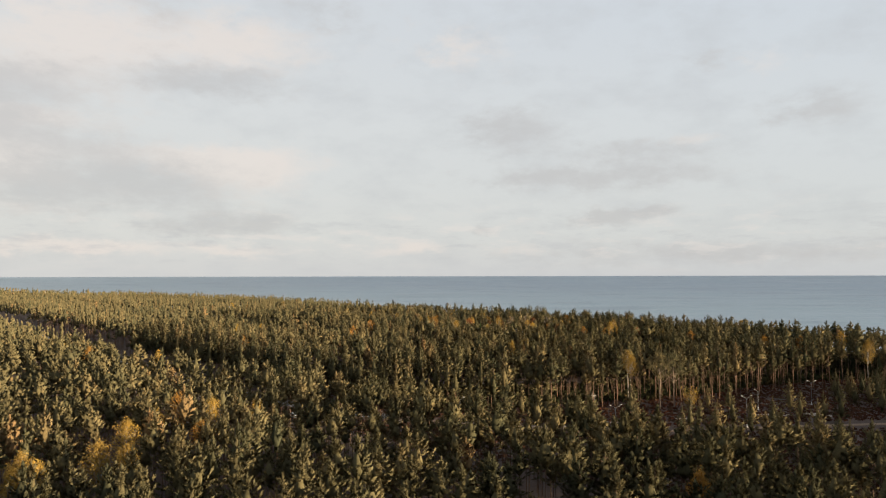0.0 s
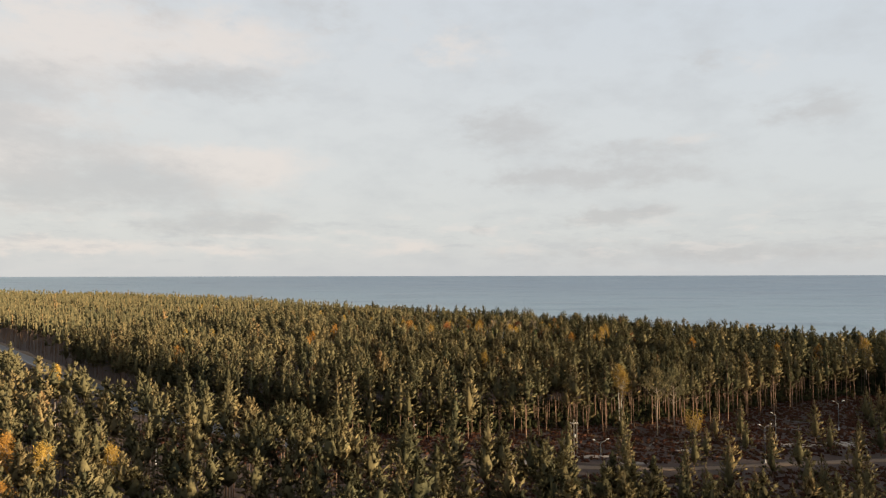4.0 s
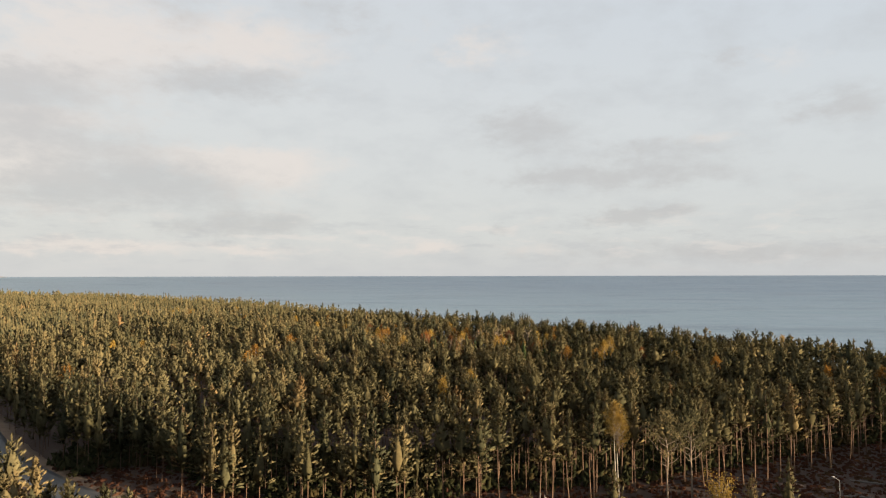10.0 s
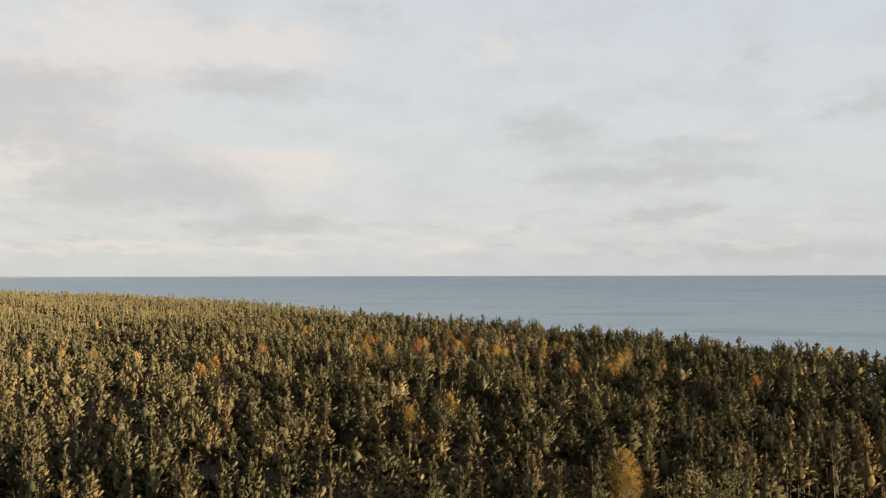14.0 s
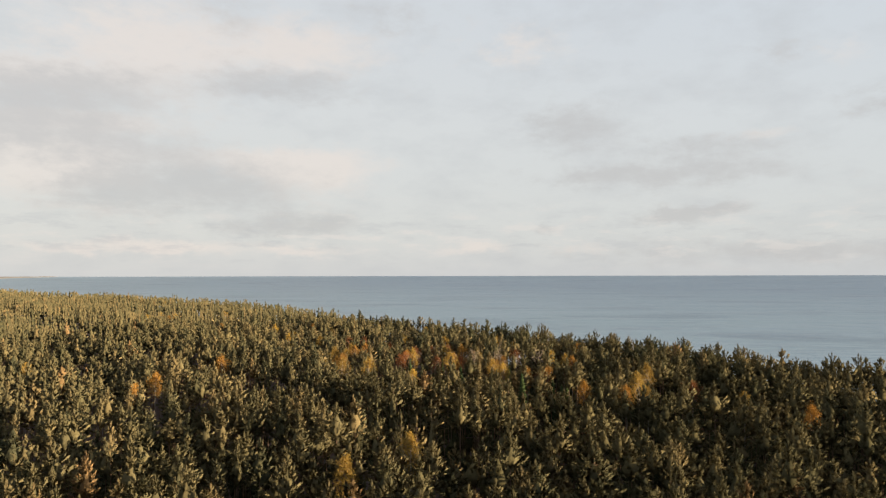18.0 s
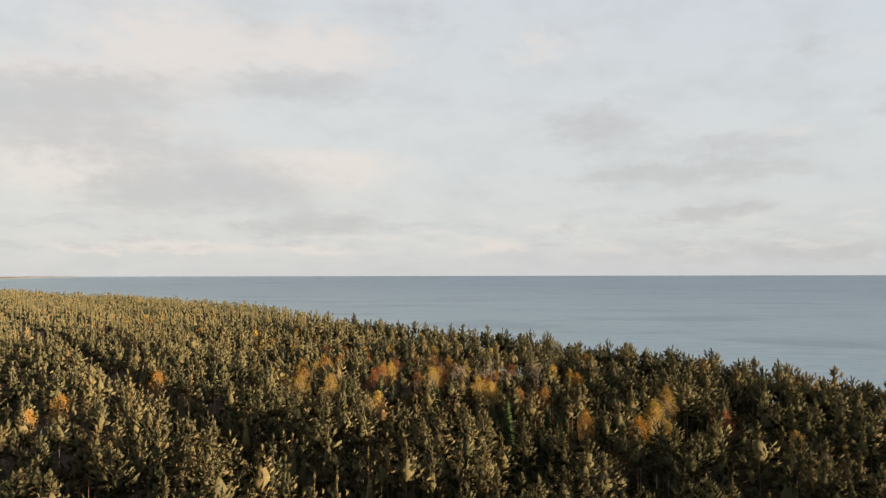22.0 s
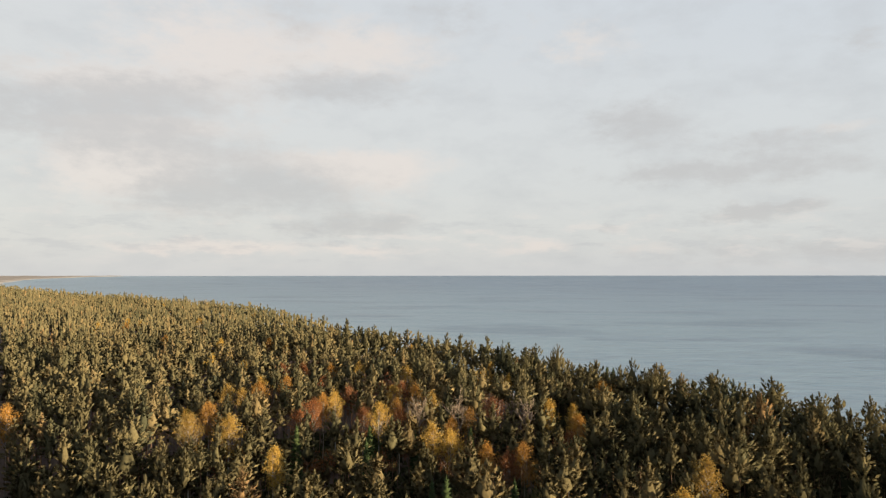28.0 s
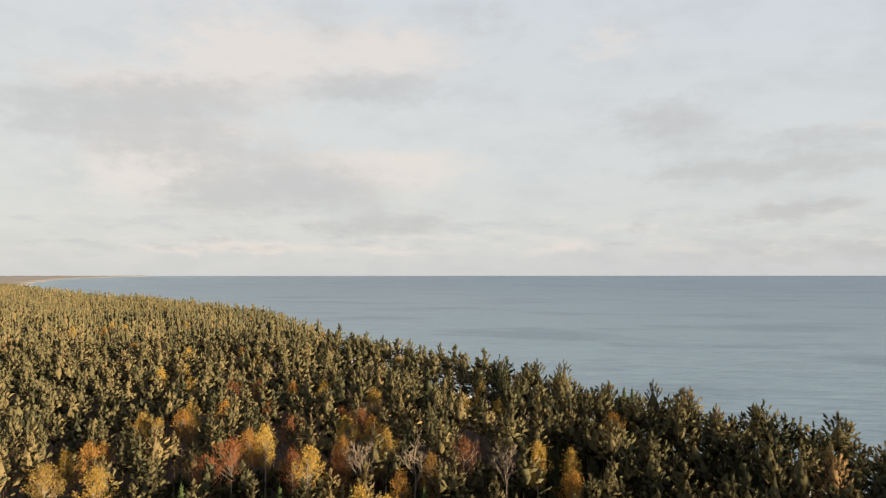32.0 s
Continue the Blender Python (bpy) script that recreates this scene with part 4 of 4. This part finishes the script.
# young and open-grown pines on the clearing
young = []
for k in range(5):
    v, f, o = pine_crown(rng, 9, 6, 18, base=rng.uniform(0.08, 0.18), reach=rng.uniform(2.2, 3.0), taper=rng.uniform(0.5, 0.8), size=0.9, tall=11.0, needle=0.5, sides=4, slim=0.18)
    young.append([("trunk", mesh_of("pine_trunk", *joined([pine_trunk(rng, 0.3, tall=11.0, thick=0.15), pine_limbs(rng, 20, 0.22, 2.2, tall=11.0)]), bark)),
                  ("crown", mesh_of("pine_crown", v, f, needles, smooth=True, normals=o))])
c = scattered(-70, 200, 125, 270, 6.6)
c = c[inside(c, CLEARING)]
rd, rs = near_line(c, ROAD)
fd, _ = near_line(c, CLEARING_BACK)
c = c[(rd > 5.5) & (fd > 15) & ((c[:, 1] < 160) | (c[:, 0] > 128)) & (rng.uniform(size=len(c)) < 0.8)]
BUSHY = [(56, 207), (79, 207), (87, 211), (84, 189), (87, 183), (103, 206), (83, 167), (125, 219), (112, 195), (48, 172), (65, 183), (70, 177), (83, 154), (107, 195),
         (23, 203), (41, 197), (51, 185), (61, 177), (71, 192), (82, 197), (79, 178), (101, 196), (58, 167), (66, 168), (80, 166), (46, 165), (94, 174), (36, 168), (28, 178)]
c = np.concatenate([np.array(BUSHY, float), c])
plant([(-41.5, 214.5)], [young[0]], "young_pine_tree", "small narrow pine beside the roadside track", "pine tree", "", 0.44, 0.46)
plant(c, young, "young_pine_tree", "bushy open-grown Scots pine on the sandy clearing", "pine tree", "pines on the clearing", 0.7, 0.98)


# forked pines with pale bare limbs at the clearing's edge
def forked_pine(rng, tall):
    bits = [tube([(0, 0, -0.3), (0.1, 0, tall * 0.3), (-0.15, 0.1, tall * 0.55), (0.3, 0, tall * 0.72)], (0.17, 0.14, 0.12, 0.08), 7)]
    at, way = [], []
    limbs = []
    for k in range(12):
        a, z0 = k * 2.4, tall * (0.42 + 0.3 * k / 12)
        ln = rng.uniform(2.0, 3.6) * (0.7 if k < 3 else 1.0)
        tip = np.array([math.cos(a) * ln, math.sin(a) * ln, z0 + ln * rng.uniform(0.5, 1.1)])
        limbs.append(tube([(0, 0, z0), tip * (0.5, 0.5, 0) + (0, 0, z0 + ln * 0.25), tip], (0.06, 0.045, 0.02), 4))
        if k > 2:
            for _ in range(60):
                at.append(tip + rng.normal(size=3) * (0.75, 0.75, 0.5)), way.append(rng.normal(size=3) * 0.6 + (0, 0, 0.9))
    for _ in range(160):
        at.append(np.array([0.2, 0, tall * 0.93]) + rng.normal(size=3) * (1.0, 1.0, 0.7)), way.append(rng.normal(size=3) * 0.6 + (0, 0, 0.9))
    n = len(at)
    v, f = sprays(rng, np.array(at), np.array(way), rng.normal(size=(n, 3)), rng.uniform(0.4, 0.65, n), rng.uniform(0.16, 0.28, n))
    return [("trunk", mesh_of("forked_trunk", *joined(bits + limbs), bark_bare)),
            ("crown", mesh_of("forked_crown", v, f, needles))]


plant([(67.5, 215.5), (72.5, 217.5)], [forked_pine(rng, 17.0), forked_pine(rng, 16.5)], "forked_pine_tree",
      "old pine with pale forked limbs and a thin crown", "pine tree", "forked pines", 1.0, 1.05)

# heather and low shrubs on the clearing and under the edge
h = scattered(-70, 200, 125, 275, 1.8)
h = h[inside(h, CLEARING) | ((near_line(h, CLEARING_BACK)[0] < 22) & (h[:, 1] > 200))]
h = h[(near_line(h, ROAD)[0] > 4.6) & (rng.uniform(size=len(h)) < 0.85)]
tuft_h = [tufts(rng, rng.normal(size=(5, 3)) * (0.45, 0.45, 0.05) + (0, 0, 0.12), rng.normal(size=(5, 3)) * 0.5 + (0, 0, 1), rng.uniform(0.4, 0.75, 5), rng.uniform(0.25, 0.42, 5), 3) for _ in range(4)]
n = len(h)
v, f, t = crowd(tuft_h, np.column_stack([h, ground_height(h)]), rng.uniform(0, 6.28, n), rng.uniform(1.0, 2.0, n), rng.uniform(0.5, 1.3, n), rng.uniform(0, 1, n))
tagged(new("heather", mesh_of("heather", v, f, heath, t)), "low reddish-brown heather and shrubs on the clearing", "heather", kind="stuff")

# saplings and bushes under the pines behind the clearing's edge
u = scattered(-60, 190, 200, 310, 2.3)
u = u[wooded(u) & (near_line(u, CLEARING_BACK)[0] > 9) & (near_line(u, CLEARING_BACK)[0] < 42)]
bush = [tufts(rng, rng.normal(size=(9, 3)) * (0.6, 0.6, 0.5) + (0, 0, 1.1), rng.normal(size=(9, 3)) * 0.6 + (0, 0, 0.8), rng.uniform(0.9, 1.5, 9), rng.uniform(0.35, 0.6, 9), 3) for _ in range(4)]
n = len(u)
v, f, t = crowd(bush, np.column_stack([u, ground_height(u)]), rng.uniform(0, 6.28, n), rng.uniform(0.8, 1.4, n), rng.uniform(0.5, 1.5, n), rng.uniform(0, 1, n))
tagged(new("undergrowth", mesh_of("undergrowth", v, f, undergrowth_leaves, t)), "dark saplings and bushes under the pines", "undergrowth", kind="stuff")
u = scattered(60, 330, 120, 520, 3.2)
u = u[(inland(u) > -4) & (inland(u) < 34) & ~inside(u, CLEARING) & (seen_from(u) < 330)]
n = len(u)
v, f, t = crowd(bush, np.column_stack([u, ground_height(u)]), rng.uniform(0, 6.28, n), rng.uniform(1.6, 2.6, n), rng.uniform(2.4, 4.6, n), rng.uniform(0, 1, n))
tagged(new("undergrowth", mesh_of("undergrowth", v, f, undergrowth_leaves, t)), "dark thicket under the pines along the shore", "undergrowth", kind="stuff")
u = scattered(-110, 190, 280, 480, 3.4)
u = u[wooded(u) & (seen_from(u) < 150)]
n = len(u)
v, f, t = crowd(bush, np.column_stack([u, ground_height(u)]), rng.uniform(0, 6.28, n), rng.uniform(1.0, 1.7, n), rng.uniform(0.8, 2.2, n), rng.uniform(0, 1, n))
tagged(new("undergrowth", mesh_of("undergrowth", v, f, undergrowth_leaves, t)), "dark undergrowth between the stems of the wood", "undergrowth", kind="stuff")


# ---- things on the clearing and by the road ----
def box(x0, x1, y0, y1, z0, z1, taper=0.0):
    v = np.array([(x, y, z) for z, k in ((z0, 0.0), (z1, taper)) for x, y in ((x0 + k, y0 + k), (x1 - k, y0 + k), (x1 - k, y1 - k), (x0 + k, y1 - k))])
    f = np.array([(0, 3, 2), (0, 2, 1), (4, 5, 6), (4, 6, 7), (0, 1, 5), (0, 5, 4), (1, 2, 6), (1, 6, 5), (2, 3, 7), (2, 7, 6), (3, 0, 4), (3, 4, 7)])
    return v, f


def base_z(x, y):
    return float(ground_height(np.array([[x, y]], float))[0])


def street_lamp(x, y, tall, turn, arms):
    label = "grey steel street lamp with two pale heads in a V" if arms == 2 else "grey steel street lamp with one pale head"
    root = tagged(new("street_lamp"), label, "street lamp", "lamps of the car park")
    root.matrix_basis = pose(x, y, base_z(x, y), 0, 0, turn)
    part("foot", mesh_of("lamp_foot", *joined([box(-0.22, 0.22, -0.22, 0.22, -0.2, 0.12, 0.02), tube([(0, 0, 0.1), (0, 0, 0.9)], (0.13, 0.12), 8)]), concrete), root)
    part("pole", mesh_of("lamp_pole", *tube([(0, 0, 0.1), (0, 0, tall * 0.5), (0, 0, tall)], (0.09, 0.075, 0.055), 8), steel), root)
    for s in ((-1, 1) if arms == 2 else (1,)):
        arm = part("arm", mesh_of("lamp_arm", *tube([(0, 0, tall - 0.1), (s * 0.6, 0, tall + 0.3), (s * 1.3, 0, tall + 0.55)], (0.04, 0.035, 0.03), 6), steel), root)
        v, f = box(0, 0.6, -0.12, 0.12, 0, 0.1, 0.02)
        v = v * (s, 1, 1) + (s * 1.15, 0, tall + 0.5)
        v[:, 2] += np.abs(v[:, 0]) * 0.12
        part("lamp_head", mesh_of("lamp_head", v, f, lamp_shell), arm, "pale grey lamp head")
    return root


for x, y, tall, turn, arms in ((43.4, 174.6, 8.3, 10, 2), (82.8, 189.1, 7.8, 12, 2), (118.0, 222.0, 7.0, 5, 2), (4.7, 197.0, 6.0, 40, 1), (97.0, 213.5, 5.6, 200, 1), (-51.0, 190.5, 12.2, 60, 1)):
    street_lamp(x, y, tall, turn, arms)


def utility_pole(x, y):
    root = tagged(new("utility_pole"), "weathered pair of wooden posts carrying a grey switch box", "utility pole")
    root.matrix_basis = pose(x, y, base_z(x, y), 0, 0, 12)
    root.scale = (0.8, 0.8, 0.88)
    for dx, tall in ((-0.9, 8.0), (0.0, 9.4), (0.9, 9.0)):
        part("post", mesh_of("post", *tube([(dx, 0, -0.4), (dx, 0, tall * 0.6), (dx, 0.0, tall)], (0.15, 0.14, 0.11), 8), weathered_wood), root)
    part("crossbar", mesh_of("crossbar", *box(-1.3, 1.3, -0.22, -0.1, 8.2, 8.38), weathered_wood), root)
    cabinet = part("switch_box", mesh_of("switch_box", *box(-0.4, 0.45, -0.55, -0.14, 4.6, 5.6, 0.03), steel), root, "grey metal switch box")
    part("door", mesh_of("switch_door", *box(-0.33, 0.38, -0.585, -0.55, 4.68, 5.52), steel), cabinet)
    for dx in (-1.1, -0.45, 0.45, 1.1):
        part("insulator", mesh_of("insulator", *tube([(dx, -0.16, 8.36), (dx, -0.16, 8.5), (dx, -0.16, 8.62)], (0.05, 0.08, 0.03), 8), concrete), root)


utility_pole(42.5, 197.5)


def car(x, y, turn, paint, label):
    root = tagged(new("car"), label, "car", "parked cars")
    root.matrix_basis = pose(x, y, base_z(x, y) + 0.02, 0, 0, turn)
    # side outline of the body, lofted over five widths
    side = np.array([(-2.15, 0.35), (-2.2, 0.7), (-2.05, 0.95), (-1.0, 1.02), (1.3, 1.0), (2.1, 0.85), (2.2, 0.55), (2.1, 0.3)])
    rows = [np.column_stack([side[:, 0] * k, np.full(8, yy), side[:, 1] * (1 - 0.04 * (k < 1))]) for yy, k in ((-0.88, 0.96), (-0.8, 1.0), (0, 1.015), (0.8, 1.0), (0.88, 0.96))]
    v = np.concatenate(rows)
    f = [t for a in range(4) for b in range(8) for t in ((a * 8 + b, a * 8 + (b + 1) % 8, (a + 1) * 8 + (b + 1) % 8), (a * 8 + b, (a + 1) * 8 + (b + 1) % 8, (a + 1) * 8 + b))]
    f += [(0, k + 1, k) for k in range(1, 7)] + [(32, 32 + k, 33 + k) for k in range(1, 7)]
    part("body", mesh_of("car_body", v, f, paint), root)
    cab, fc = box(-1.75, 0.95, -0.78, 0.78, 1.0, 1.42, 0.0)
    cab[4:, 0] = cab[4:, 0] * 0.72 - 0.1
    cab[4:, 1] *= 0.82
    part("windows", mesh_of("car_windows", cab, fc, dark_glass), root, "dark tinted windows")
    roof, fr = box(-1.4, 0.6, -0.66, 0.66, 1.40, 1.48, 0.06)
    part("roof", mesh_of("car_roof", roof, fr, paint), root)
    for wx in (-1.35, 1.35):
        for wy in (-0.8, 0.8):
            tyre = part("wheel", mesh_of("tyre", *tube([(wx, wy - 0.1, 0.31), (wx, wy, 0.31), (wx, wy + 0.1, 0.31)], (0.31, 0.32, 0.31), 14), rubber), root)
            o = 0.115 if wy > 0 else -0.115
            part("rim", mesh_of("rim", *tube([(wx, wy + o * 0.8, 0.31), (wx, wy + o, 0.31), (wx, wy + o * 1.05, 0.31)], (0.19, 0.19, 0.17), 10), steel), tyre)
    for wy in (-0.6, 0.6):
        part("headlight", mesh_of("headlight", *box(2.1, 2.2, wy - 0.17, wy + 0.17, 0.6, 0.74, 0.01), paint_white), root)
        part("tail_light", mesh_of("tail_light", *box(-2.23, -2.1, wy - 0.15, wy + 0.15, 0.65, 0.85, 0.01), leaves_red), root)


car(-40.0, 205.8, 130, car_white, "white parked car half hidden under roadside pines")
car(-44.0, 203.0, 130, car_grey, "grey parked car half hidden under roadside pines")


def fallen_log(x, y, ln, turn, seed):
    r = np.random.default_rng(seed)
    root = tagged(new("fallen_log"), "pale fallen pine trunk lying in the heather", "log", "fallen logs")
    root.matrix_basis = pose(x, y, base_z(x, y) + 0.12, 0, 0, turn)
    part("stem", mesh_of("log_stem", *tube([(-ln / 2, 0, 0), (0, 0.15, 0.04), (ln / 2, 0, 0.02)], (0.2, 0.17, 0.09), 8), weathered_wood), root)
    for k in range(4):
        s = r.uniform(-0.3, 0.45) * ln
        part("snag", mesh_of("log_snag", *tube([(s, 0.1, 0.05), (s + 0.4, r.uniform(-0.6, 0.6), r.uniform(0.4, 0.9))], (0.05, 0.015), 5), weathered_wood), root)


for k, (x, y, ln, turn) in enumerate([(113, 231, 8, -28), (105, 222, 5, -10), (72, 208, 6, 12), (63, 206, 4.5, 60)]):
    fallen_log(x, y, ln, turn, k)
